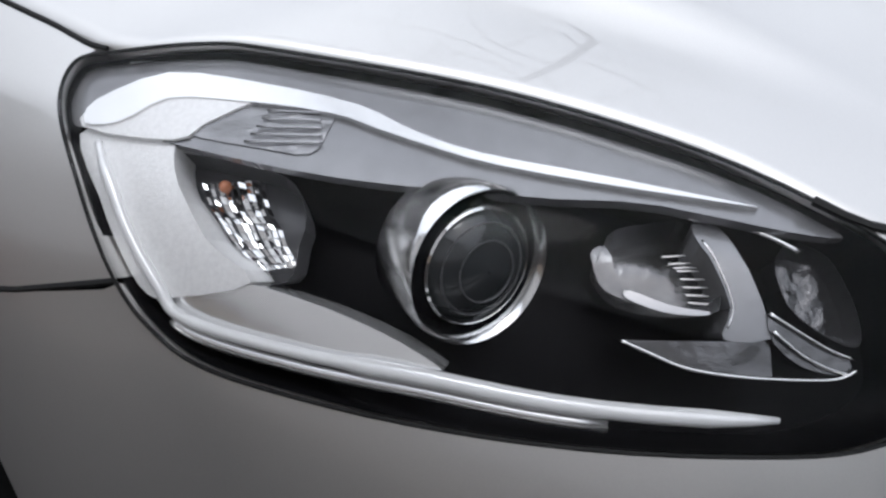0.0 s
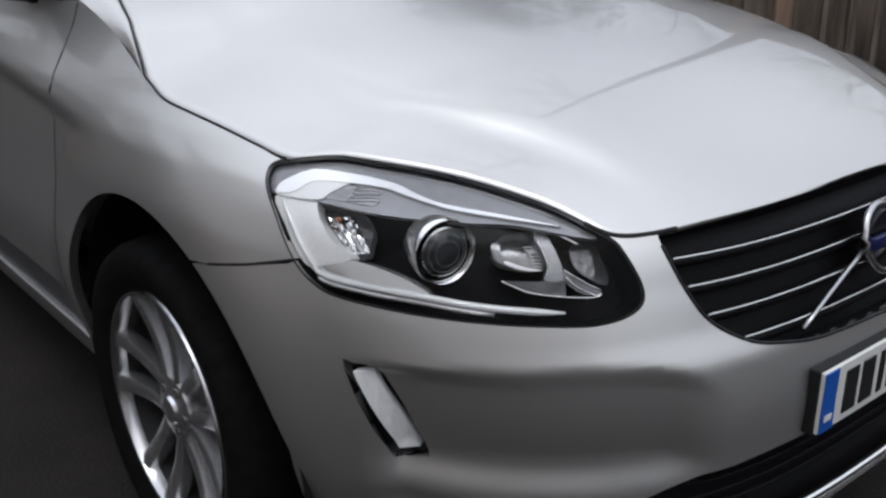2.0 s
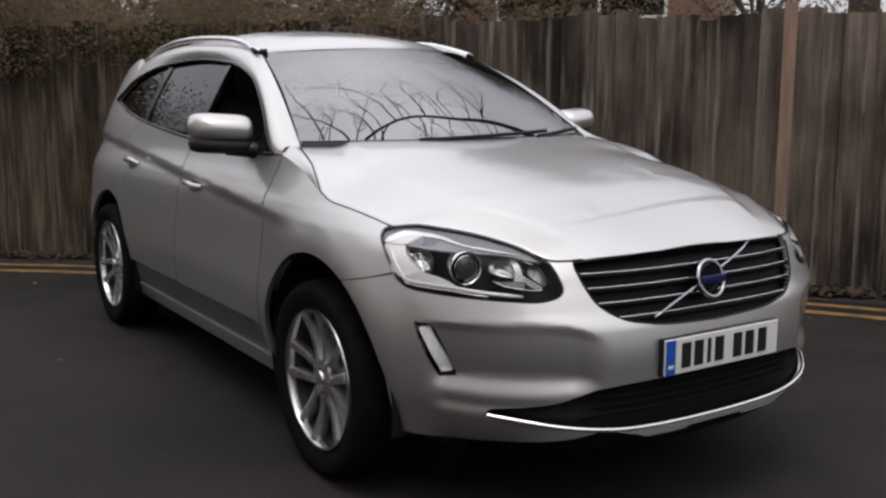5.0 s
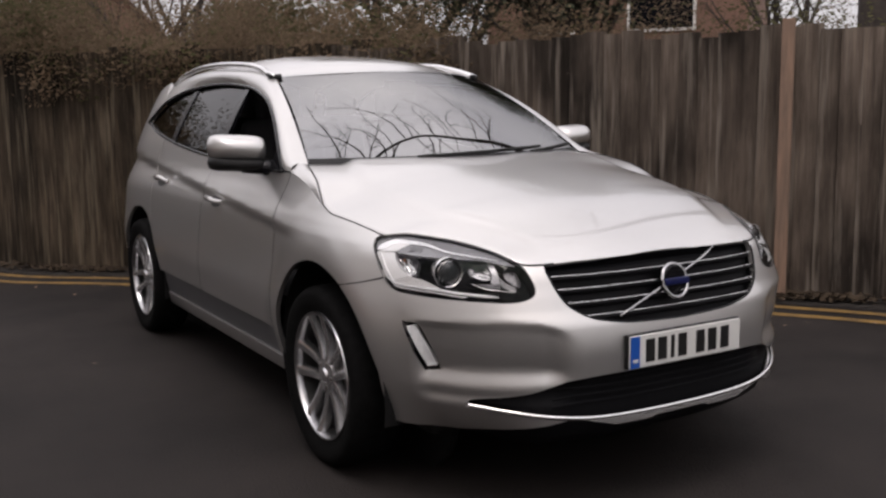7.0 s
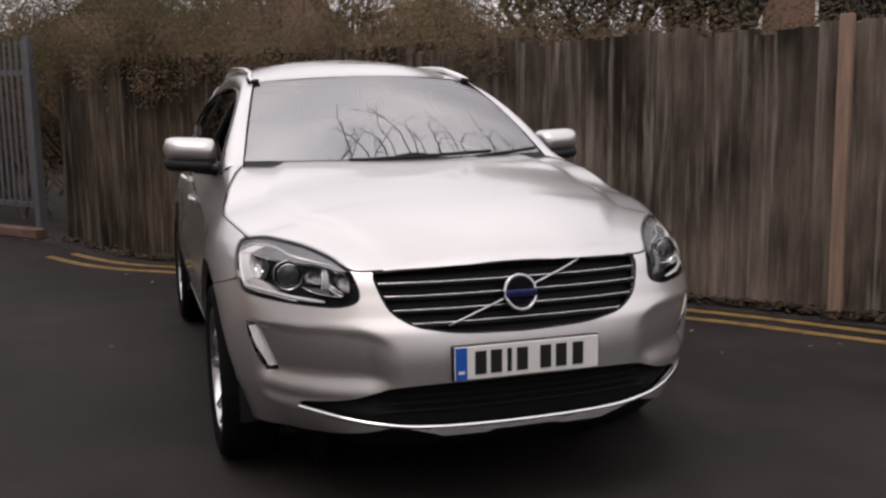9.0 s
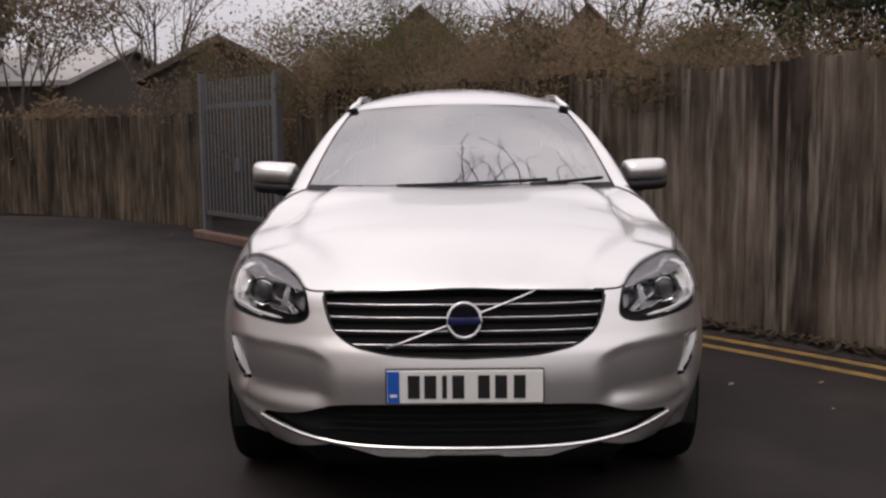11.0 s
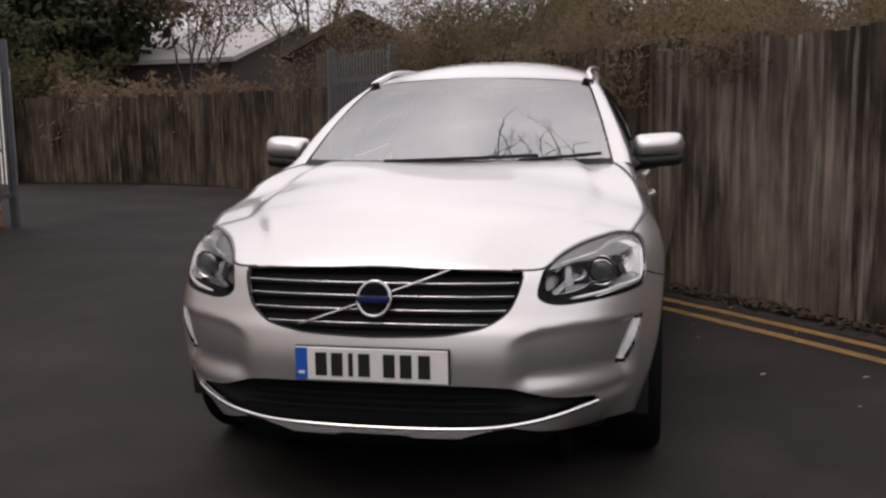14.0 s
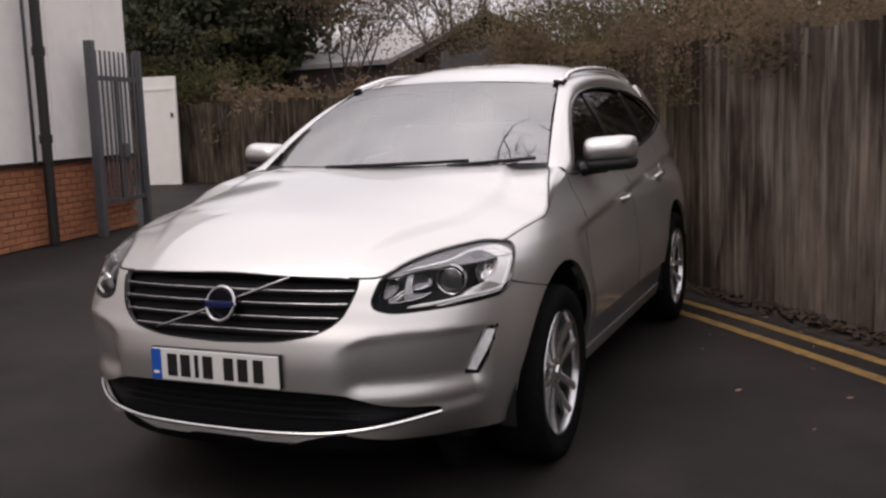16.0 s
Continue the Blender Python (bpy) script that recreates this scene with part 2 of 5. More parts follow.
def thing(name, at=(0, 0, 0), label="", category="", group="", kind="", turn=0):
    ob = new(name)
    ob.matrix_world = pose(*at, 0, 0, turn)
    return tagged(ob, label, category, group, kind)


def box_bm(size, centre=(0, 0, 0), bevel=0.0, bm=None, turn=None):
    own = bm is None
    bm = bm or bmesh.new()
    m = Matrix.Translation(centre) @ (turn or Matrix()) @ Matrix.Diagonal((*size, 1))
    r = bmesh.ops.create_cube(bm, size=1, matrix=m)
    if bevel:
        es = list({e for v in r["verts"] for e in v.link_edges})
        bmesh.ops.bevel(bm, geom=es, offset=bevel, segments=2, affect="EDGES", profile=0.5)
    return bm


def lathe_bm(profile, n=32, closed=False):
    """Turns (radius, along) pairs about the x axis."""
    bm = bmesh.new()
    rings = []
    for r, a in profile:
        rings.append([bm.verts.new((a, r * math.cos(2 * math.pi * i / n), r * math.sin(2 * math.pi * i / n))) for i in range(n)])
    pairs = list(zip(rings, rings[1:])) + ([(rings[-1], rings[0])] if closed else [])
    for p, q in pairs:
        for i in range(n):
            bm.faces.new((p[i], p[(i + 1) % n], q[(i + 1) % n], q[i]))
    bmesh.ops.recalc_face_normals(bm, faces=bm.faces)
    return bm


def tube(points, radius, sides=6, closed=False):
    """Vertices and faces of a round bar along points; radius may be a list."""
    pts = [Vector(p) for p in points]
    n = len(pts)
    verts, faces = [], []
    up = Vector((0, 0, 1))
    for i, p in enumerate(pts):
        a = pts[(i + 1) % n] if closed or i < n - 1 else p
        b = pts[i - 1] if closed or i > 0 else p
        d = (a - b).normalized()
        s = d.cross(up if abs(d.z) < 0.95 else Vector((1, 0, 0))).normalized()
        t = s.cross(d)
        r = radius[i] if isinstance(radius, (list, tuple)) else radius
        for k in range(sides):
            c = 2 * math.pi * k / sides
            verts.append(p + r * (math.cos(c) * s + math.sin(c) * t))
    for i in range(n if closed else n - 1):
        j = (i + 1) % n
        for k in range(sides):
            faces.append((i * sides + k, i * sides + (k + 1) % sides, j * sides + (k + 1) % sides, j * sides + k))
    if not closed:
        faces += [tuple(range(sides))[::-1], tuple(range((n - 1) * sides, n * sides))]
    return verts, faces


def curve(*pts):
    """A smooth monotone curve through (x, y) pairs."""
    x, y = np.array([p[0] for p in pts], float), np.array([p[1] for p in pts], float)
    h = np.diff(x)
    d = np.diff(y) / h
    m = np.zeros_like(x)
    m[0], m[-1] = d[0], d[-1]
    for i in range(1, len(x) - 1):
        if d[i - 1] * d[i] > 0:
            w1, w2 = 2 * h[i] + h[i - 1], h[i] + 2 * h[i - 1]
            m[i] = (w1 + w2) / (w1 / d[i - 1] + w2 / d[i])

    def at(v):
        v = min(max(v, x[0]), x[-1])
        i = min(int(np.searchsorted(x, v, side="right")) - 1, len(x) - 2)
        t = (v - x[i]) / h[i]
        return float((2 * t**3 - 3 * t * t + 1) * y[i] + (t**3 - 2 * t * t + t) * h[i] * m[i] + (3 * t * t - 2 * t**3) * y[i + 1] + (t**3 - t * t) * h[i] * m[i + 1])
    return at


def rounded(points, per=6, closed=True):
    """A Catmull-Rom line through 2D or 3D points."""
    p = [np.array(q, float) for q in points]
    n, out = len(p), []
    for i in range(n if closed else n - 1):
        a, b, c, d = (p[(i + k) % n] if closed else p[min(max(i + k, 0), n - 1)] for k in (-1, 0, 1, 2))
        for k in range(per):
            t = k / per
            out.append(tuple(0.5 * (2 * b + (c - a) * t + (2 * a - 5 * b + 4 * c - d) * t * t + (3 * b - a - 3 * c + d) * t**3)))
    if not closed:
        out.append(tuple(p[-1]))
    return out


def dense(points, step=0.03, closed=True):
    """Points added along straight runs of a 2D outline."""
    out = []
    n = len(points)
    for i in range(n if closed else n - 1):
        a, b = np.array(points[i], float), np.array(points[(i + 1) % n], float)
        k = max(1, int(math.hypot((b[0] - a[0]) * 1.4, b[1] - a[1]) / step))
        out += [tuple(a + (b - a) * j / k) for j in range(k)]
    if not closed:
        out.append(tuple(points[-1]))
    return out


def within(p, poly):
    x, y = p
    inside = False
    j = len(poly) - 1
    for i in range(len(poly)):
        (xi, yi), (xj, yj) = poly[i], poly[j]
        if (yi > y) != (yj > y) and x < (xj - xi) * (y - yi) / (yj - yi) + xi:
            inside = not inside
        j = i
    return inside


def smooth_step(a, b, v):
    t = min(max((v - a) / (b - a), 0), 1)
    return t * t * (3 - 2 * t)

from mathutils.geometry import delaunay_2d_cdt

# ---- the car's skin: plan outline at each height; u runs from the nose (0) round the corner (1) along the flank ----
HALF = curve((.15, .82), (.22, .865), (.32, .90), (.45, .928), (.65, .945), (.80, .943), (.90, .930), (.95, .912), (1.0, .885), (1.06, .852), (1.2, .80), (1.35, .725), (1.5, .635), (1.6, .55), (1.7, .45))
NOSE = curve((.15, .14), (.22, .03), (.28, -.045), (.34, -.06), (.45, -.062), (.56, -.066), (.66, -.05), (.72, -.02), (.775, 0), (.86, .035), (.90, .10), (.95, .25), (1.0, .4), (1.05, .5), (1.7, .6))
SQUARE = curve((.3, 3.0), (.7, 3.0), (.8, 2.85), (.86, 2.7), (.93, 2.5), (1.7, 2.4))
CREASE = curve((.2, .60), (.286, .632), (.32, .660), (.354, .678), (.424, .688), (.50, .684), (.60, .674), (.7, .665))
CORNER, PACE = .95, 1.49


def along(y):
    return 1 + (y - CORNER) / PACE


def skin0(u, z):
    s, u = (-1 if u < 0 else 1), abs(u)
    w, f = HALF(z), NOSE(z)
    if u <= 1:
        a, n = u * math.pi / 2, SQUARE(z)
        r = (math.sin(a) ** n + math.cos(a) ** n) ** (1 / n)
        x, y = w * math.sin(a) / r, CORNER - (CORNER - f) * math.cos(a) / r
        # the scooped side of the bumper
        top = CREASE(u)
        side = smooth_step(.272, .352, u) * (1 - smooth_step(.59, .635, u))
        keen = smooth_step(.47, .60, u)
        dip = side * ((.008 + .005 * keen) * smooth_step(-.012 + .006 * keen, .034 - .016 * keen, top - z) + 0.031 * min(max((top - z) / .15, 0), 1)) * (.5 + .5 * smooth_step(.455, .525, z)) * smooth_step(.39, .44, z)
        # the lower corner tucks under
        dip += 0.055 * smooth_step(.34, .52, u) * (1 - smooth_step(.58, .71, u)) * max(0, (.455 - z) / .14) ** 1.3
        x, y = x - dip * math.sin(a), y + dip * math.cos(a)
    else:
        y = CORNER + (u - 1) * PACE
        e = min(max(0, (y - 3.6) / 1.05), .999)
        x = w * (1 - e**4) ** .4
        # shoulder crease on the doors
        line = .895 + .070 * (y - 1.2)
        x -= 0.022 * smooth_step(1.05, 1.5, y) * smooth_step(line + .018, line - .038, z) * smooth_step(.55, .85, z)
    # flared lip round the front wheel arch
    x += 0.020 * smooth_step(.64, .45, math.hypot(y - .912, z - .365)) * smooth_step(.55, .70, u) * smooth_step(.30, .55, z)
    return Vector((s * x, y, z))


def skin(u, z, d=0.0):
    """A point on the car's side or nose, d metres out from it."""
    p = skin0(u, z)
    if d:
        p = p + d * skin_normal(u, z)
    return p


def skin_normal(u, z):
    e = 2e-3
    a, b = skin0(u + e, z) - skin0(u - e, z), skin0(u, z + e) - skin0(u, z - e)
    n = a.cross(b).normalized()
    out = Vector((math.copysign(1, u) * min(1, abs(u)) ** 2, -max(0, 1 - abs(u)), 0.05))
    return n if n.dot(out) > 0 else -n


def patch(name, outline, material, parent, depth=0.0, holes=(), step=0.035, thick=-0.02, side=1, label="", place=skin, bulge=0.0):
    """A panel of the skin inside an outline of (u, z), with real edges."""
    rings = [[(side * u, z) for u, z in ring] for ring in (outline, *holes)]
    k = 1.4
    pts, edges = [], []
    for ring in rings:
        first = len(pts)
        pts += [Vector((u * k, z)) for u, z in ring]
        edges += [(first + i, first + (i + 1) % len(ring)) for i in range(len(ring))]
    edge_count = len(pts)
    flat = [[(p[0] * k, p[1]) for p in ring] for ring in rings]
    xs, zs = [p[0] for p in flat[0]], [p[1] for p in flat[0]]
    rim = np.array([(p.x, p.y) for p in pts])
    row, z = 0, min(zs) + step * .5
    while z < max(zs):
        x = min(xs) + step * (.25 + .5 * (row % 2))
        while x < max(xs):
            if within((x, z), flat[0]) and not any(within((x, z), f) for f in flat[1:]) and np.abs(rim - (x, z)).max(1).min() > step * .45:
                pts.append(Vector((x, z)))
            x += step
        z += step * .87
        row += 1
    v2, e2, f2, vo, eo, fo = delaunay_2d_cdt(pts, edges, [], 0, 1e-6)
    keep = []
    for f in f2:
        c = sum((v2[i] for i in f), Vector((0, 0))) / len(f)
        if within(c, flat[0]) and not any(within(c, h) for h in flat[1:]):
            keep.append(f)
    uz = [(v.x / k, v.y) for v in v2]
    verts = [place(u, z, depth) for u, z in uz]
    norms = [skin_normal(u, z) for u, z in uz]
    faces = []
    for f in keep:
        a, b, c = (verts[i] for i in f[:3])
        faces.append(tuple(f) if (b - a).cross(c - a).dot(norms[f[0]]) > 0 else tuple(f[::-1]))
    if thick:
        count = {}
        for f in faces:
            for i in range(len(f)):
                e = (f[i], f[(i + 1) % len(f)])
                count[frozenset(e)] = None if frozenset(e) in count else e
        for e in count.values():
            if e:
                n = len(verts)
                verts += [verts[e[0]], verts[e[1]], place(*uz[e[1]], depth + thick), place(*uz[e[0]], depth + thick)]
                norms += [Vector((0, 0, 0))] * 4
                faces.append((n + 1, n, n + 3, n + 2))
    return link_mesh(name, verts, faces, material, parent, label, smooth=True, normals=norms)


def grid(name, place, nu, nv, material, parent, label="", flip=False, thick=0.0):
    """A smooth sheet: place(a, b) with a and b from 0 to 1."""
    verts = [Vector(place(i / nu, j / nv)) for j in range(nv + 1) for i in range(nu + 1)]
    faces = [(j * (nu + 1) + i, j * (nu + 1) + i + 1, (j + 1) * (nu + 1) + i + 1, (j + 1) * (nu + 1) + i) for j in range(nv) for i in range(nu)]
    if flip:
        faces = [f[::-1] for f in faces]
    ob = link_mesh(name, verts, faces, material, parent, label, smooth=True)
    if thick:
        mod = ob.modifiers.new("thickness", "SOLIDIFY")
        mod.thickness, mod.offset = thick, -1
    return ob


def strip(name, points, width, material, parent, side=1, depth=0.0, label="", height=0.006, sides=8):
    """A slim raised bar that follows the skin along (u, z) points."""
    p = [skin(side * u, z, depth) for u, z in points]
    v, f = tube(p, width / 2, sides)
    return link_mesh(name, v, f, material, parent, label, smooth=True, sharp=50)


car = thing("car", label="silver family estate car with large dark grille, parked on dark asphalt", category="car")

# outlines in (u, z), for one half
EDGE = rounded([(0, .872), (.15, .870), (.27, .866), (.325, .861), (.372, .866), (.413, .902), (.48, .931), (.57, .947), (.61, .948), (.667, .940), (.706, .9535), (.767, .970), (.84, .982), (.93, .991), (.99, 1.003), (1.030, 1.016)], 5, False)
LAMP_LOW = [(.3617, .841), (.350, .789), (.361, .762), (.398, .7484), (.4516, .751), (.531, .757), (.60, .763), (.645, .769), (.668, .785), (.6827, .806)]
LAMP_OUT = [(.70, .847), (.711, .887), (.709, .912), (.692, .931), (.665, .938)]
LAMP_TOP = [(.61, .9462), (.57, .9453), (.48, .9293), (.413, .9003), (.373, .863)]
LAMP = rounded(LAMP_LOW + LAMP_OUT + LAMP_TOP, 5)
LAMP_IN = [(u + (.54 - u) * .004, z + (.85 - z) * .010) for u, z in LAMP]
GRILLE_SIDE = [(0, .6525), (.137, .660), (.20, .673), (.246, .690), (.285, .728), (.305, .775), (.322, .845), (.322, .859)]
ARCH_Y, ARCH_R = .912, .448


def arch(a0, a1, n, y=ARCH_Y, r=ARCH_R):
    """Points on a wheel arch; 0 degrees is to the rear, 90 the top. u from the flank's y."""
    out = []
    for i in range(n + 1):
        a = radians(a0 + (a1 - a0) * i / n)
        py, z = y + r * math.cos(a), .365 + r * math.sin(a)
        out.append((flank_u(py, z), z))
    return out


def flank_u(y, z):
    if y >= CORNER:
        return along(y)
    lo, hi = 0.4, 1.0
    for _ in range(30):
        m = (lo + hi) / 2
        lo, hi = (m, hi) if skin0(m, z).y < y else (lo, m)
    return lo


# bumper, one piece across the nose
side_g = rounded(GRILLE_SIDE, 4, False)
half_b = side_g + [(.345, .8625), (.371, .8635)] + rounded([(.368, .858)] + LAMP_LOW, 5, False) + dense([(.69, .80), (.74, .782), (.80, .762)], .03, False) + arch(120, 166, 11) \
    + [(.722, .305), (.712, .292), (.65, .286), (.59, .286), (.54, .292), (.48, .305), (.42, .320), (.36, .336), (.315, .350), (.355, .362), (.42, .376), (.522, .395)] + rounded([(.518, .408), (.508, .420), (.48, .427), (.44, .433), (.383, .446), (.335, .468), (.29, .488), (.2, .497), (0, .50)], 4, False)
slot = dense(rounded([(.641, .660), (.630, .671), (.612, .671), (.602, .655), (.573, .525), (.578, .510), (.598, .505), (.610, .518)], 3), .03)
whole = half_b + [(-u, z) for u, z in half_b[::-1][1:-1]]
patch("bumper", dense(whole, .03), PAINT, car, holes=[slot, [(-u, z) for u, z in slot]], step=.013, label="silver painted front bumper")

# lower intake, chrome lip and skid plate
low = rounded([(0, .52), (.30, .51), (.40, .47), (.53, .43), (.56, .37), (.60, .32), (.64, .28), (.58, .235), (.5, .22), (.3, .215), (0, .215)], 4, False)
patch("lower_intake", dense(low + [(-u, z) for u, z in low[::-1][1:-1]], .03), LAMPBLK, car, depth=-.03, step=.05, label="black lower air intake")
for k, z in enumerate((.475, .45, .425, .40)):
    strip("intake_slat", [(u, z) for u in np.linspace(-.34, .34, 25)], .008, LAMPBLK, car, depth=-.028)
lip = [(-.515, .398), (-.355, .366), (-.252, .350), (-.1, .345), (0, .344), (.1, .345), (.252, .350), (.355, .366), (.515, .398)]
strip("chrome_lip", rounded(lip, 6, False), .017, CHROME, car, depth=-.004, label="thin bright strip along the lower intake")
skid = [(-.27, .345), (-.15, .338), (0, .336), (.15, .338), (.27, .345), (.225, .328), (.20, .316), (.095, .316), (.08, .324), (-.08, .324), (-.095, .316), (-.20, .316), (-.225, .328)]
patch("skid_plate", dense(skid, .02), SATIN, car, depth=.002, step=.03, label="silver skid plate under the intake")

# bonnet
edge3 = [skin0(u, z) for u, z in EDGE] + [Vector((.862, 1.04, 1.040)), Vector((.850, 1.085, 1.068)), Vector((.826, 1.16, 1.098)), Vector((.790, 1.29, 1.127)), Vector((.745, 1.43, 1.145))]
ey = np.array([p.y for p in edge3]) + np.arange(len(edge3)) * 1e-6
ex, ez = np.array([p.x for p in edge3]), np.array([p.z for p in edge3])
CROWN = curve((.04, .872), (.09, .905), (.16, .938), (.30, .985), (.6, 1.052), (.9, 1.102), (1.2, 1.142), (1.5, 1.165))


def bonnet_at(a, b):
    a = 2 * a - 1
    a = math.copysign(abs(a) ** .8, a)
    y0, y1 = float(ey[0]), 1.225 + .20 * a * a
    t = b ** 1.7
    y = y0 + 1e-4 + (y1 - y0) * t
    # follow the curved front edge out towards the lamps
    xe, ze = float(np.interp(y, ey, ex)), float(np.interp(y, ey, ez))
    c = CROWN(y)
    r = abs(a)
    z = ze + (c - ze) * (1 - r**2.4)
    z += .021 * smooth_step(.815, .725, r) * smooth_step(.1, .45, y) - .010 * smooth_step(.5, .0, r) * smooth_step(.3, .8, y) * 0.5
    return xe * a, y, z


grid("bonnet", bonnet_at, 64, 56, PAINT, car, "silver bonnet with raised side creases", thick=.012)

# front wings with the shoulder that runs up to the windscreen
for s in (-1, 1):
    w_out = [(.6827, .8095)] + rounded([(.6827, .8095), (.70, .847), (.711, .887), (.709, .912), (.692, .931), (.668, .941)], 5, False)[1:-1]
    w = w_out + [(u, z - .003) for u, z in EDGE if u > .67] + [(along(1.1), 1.045), (along(1.2), 1.075), (along(1.3), 1.097), (along(1.41), 1.118)]
    w += dense([(along(1.41), 1.118), (along(1.41), .25), (along(1.36), .25)], .05, False) + arch(-13, 119, 26) + dense([(.80, .7645), (.74, .7845), (.6827, .8095)], .03, False)[:-1]
    patch("front_wing", dense(w, .03), PAINT, car, side=s, step=.018, label="silver front wing")

    def shoulder(a, b, s=s):
        y = 1.0 + .43 * b
        p = skin0(along(y), 1.014 + (1.118 - 1.014) * min(1, (y - 1.0) / .41) ** .8)
        q = Vector((float(np.interp(y, ey, ex)), y, float(np.interp(y, ey, ez)) - .002))
        m = p.lerp(q, a)
        m.z += .018 * math.sin(math.pi * a) * b
        return s * m.x, m.y, m.z
    grid("wing_shoulder", shoulder, 8, 14, PAINT, car, flip=s < 0)

# dark shut lines between bonnet, wings and bumper
for s in (-1, 1):
    gap = [skin0(u, z) + Vector((0, 0, -.001)) for u, z in EDGE if u > .66] + edge3[len(EDGE):]
    v, f = tube([(s * p.x * 1.001, p.y, p.z + .001) for p in gap], .0020, 6)
    link_mesh("shut_line", v, f, BLACKM, car)
    v, f = tube([skin(s * u, z, -.0012) for u, z in dense([(.684, .8075), (.74, .7835), (.80, .7635)], .02, False)], .0028, 6)
    link_mesh("shut_line", v, f, BLACKM, car)
    for y in (1.414, 2.449):
        v, f = tube([skin(s * along(y), z, -.003) for z in np.linspace(.45, 1.11, 20)], .0034, 6)
        link_mesh("shut_line", v, f, BLACKM, car)
v, f = tube([skin(u, z, .0005) for u, z in [(-u, z) for u, z in EDGE[::-1] if .32 < u < .39] + [(-.30, .863)]], .0035, 6)
link_mesh("shut_line", v, f, BLACKM, car)
v, f = tube([skin(u, z, .0005) for u, z in [(.30, .863)] + [(u, z) for u, z in EDGE if .32 < u < .39]], .0035, 6)
link_mesh("shut_line", v, f, BLACKM, car)

# doors, quarter panels, sills
BELT = curve((1.4, 1.115), (1.6, 1.108), (2.3, 1.125), (3.0, 1.165), (3.6, 1.225), (3.95, 1.29))
TOPL = curve((1.52, 1.118), (1.62, 1.20), (1.80, 1.315), (2.05, 1.425), (2.4, 1.49), (2.9, 1.515), (3.4, 1.495), (3.8, 1.42), (4.0, 1.30))
for s in (-1, 1):
    belt = lambda a, b, n=10: [(along(a + (b - a) * i / n), BELT(a + (b - a) * i / n)) for i in range(n + 1)]
    d = dense([(along(1.418), .455), (along(1.418), 1.112)], .05, False)[:-1] + belt(1.418, 2.445) + dense([(along(2.445), 1.12), (along(2.445), .455)], .05, False)[1:]
    door = patch("front_door", dense(d, .03), PAINT, car, side=s, step=.018, label="silver front door")
    d = dense([(along(2.453), .455), (along(2.453), 1.12)], .05, False)[:-1] + belt(2.453, 3.45) + [(along(3.47), 1.1), (along(3.43), .95)] + arch(128, 168, 8, 3.66, .43)
    rear = patch("rear_door", dense(d, .03), PAINT, car, side=s, step=.018, label="silver rear door")
    q = [(along(3.478), 1.1), (along(3.438), .95)] + arch(127, 10, 20, 3.66, .43) + [(along(4.2), .40), (along(4.5), .42), (along(4.56), .7), (along(4.56), .95), (along(4.5), 1.12), (along(4.33), 1.35), (along(4.2), 1.5), (along(4.0), 1.55), (along(3.85), 1.45), (along(4.0), 1.31), (along(3.95), 1.285)] + belt(3.94, 3.46)
    patch("quarter_panel", dense(q, .04), PAINT, car, side=s, step=.03, label="silver rear quarter panel")
    for host, y in ((door, 2.24), (rear, 3.27)):
        hy = [(along(y - .11), .935), (along(y - .06), .94), (along(y), .942), (along(y + .06), .94), (along(y + .09), .937)]
        p = [skin(s * u, z + .035 * (y > 3), .004 + .028 * (0 < i < 4)) for i, (u, z) in enumerate(hy)]
        v, f = tube(p, [.011, .013, .014, .013, .011], 8)
        link_mesh("door_handle", v, f, PAINT, host, "silver pull handle", smooth=True, sharp=60)
        # flat dark patch on the door, painted shade of the hollow behind the handle
        cup = rounded([(along(y - .07), .915), (along(y), .905), (along(y + .06), .918), (along(y + .06), .95), (along(y), .958), (along(y - .07), .95)], 4)
        patch("handle_cup", [(u, z + .035 * (y > 3)) for u, z in cup], GREYP, host, side=s, depth=.0015, step=.03, thick=0)
    sill = [(along(1.416), .250), (along(1.416), .318), (along(1.5), .322), (along(3.21), .322), (along(3.24), .250)]
    patch("sill", dense(sill, .06), PAINT, car, side=s, step=.06, depth=-.004, label="silver sill under the doors")
    trim = [(along(1.416), .326), (along(1.416), .448), (along(3.19), .450), (along(3.21), .326)]
    patch("sill_trim", dense(trim, .06), GREYP, car, side=s, step=.05, depth=-.012, label="dark plastic sill trim")
    # window panes between belt and roof
    def pane(y0, y1, name, m, s=s):
        n = 14
        ys = [y0 + (y1 - y0) * i / n for i in range(n + 1)]
        ring = [(along(y), BELT(y) + .012) for y in ys] + [(along(y), max(TOPL(y) - .012, BELT(y) + .014)) for y in ys[::-1]]
        return patch(name, ring, m, car, side=s, step=.06, depth=-.012, thick=-.004, label="side window pane")
    # the window on the driver's side of the lane is wound down
    if s > 0:
        pane(1.66, 2.40, "front_side_window", SIDEG)
    pane(2.47, 3.28, "rear_side_window", TINTG)
    pane(3.33, 3.94, "quarter_window", TINTG)
    for y in (2.435, 3.305):
        ring = [(along(y - .035), BELT(y)), (along(y + .035), BELT(y)), (along(y + .035), TOPL(y)), (along(y - .035), TOPL(y))]
        patch("window_pillar", dense(ring, .05), BLACKG, car, side=s, step=.06, depth=-.006, label="gloss black window pillar")
    # mirror triangle in the front corner of the window
    tri = [(along(1.50), 1.115), (along(1.67), 1.112), (along(1.66), 1.225), (along(1.60), 1.19)]
    patch("mirror_sail", dense(tri, .03), BLACKG, car, side=s, step=.04, depth=-.004)

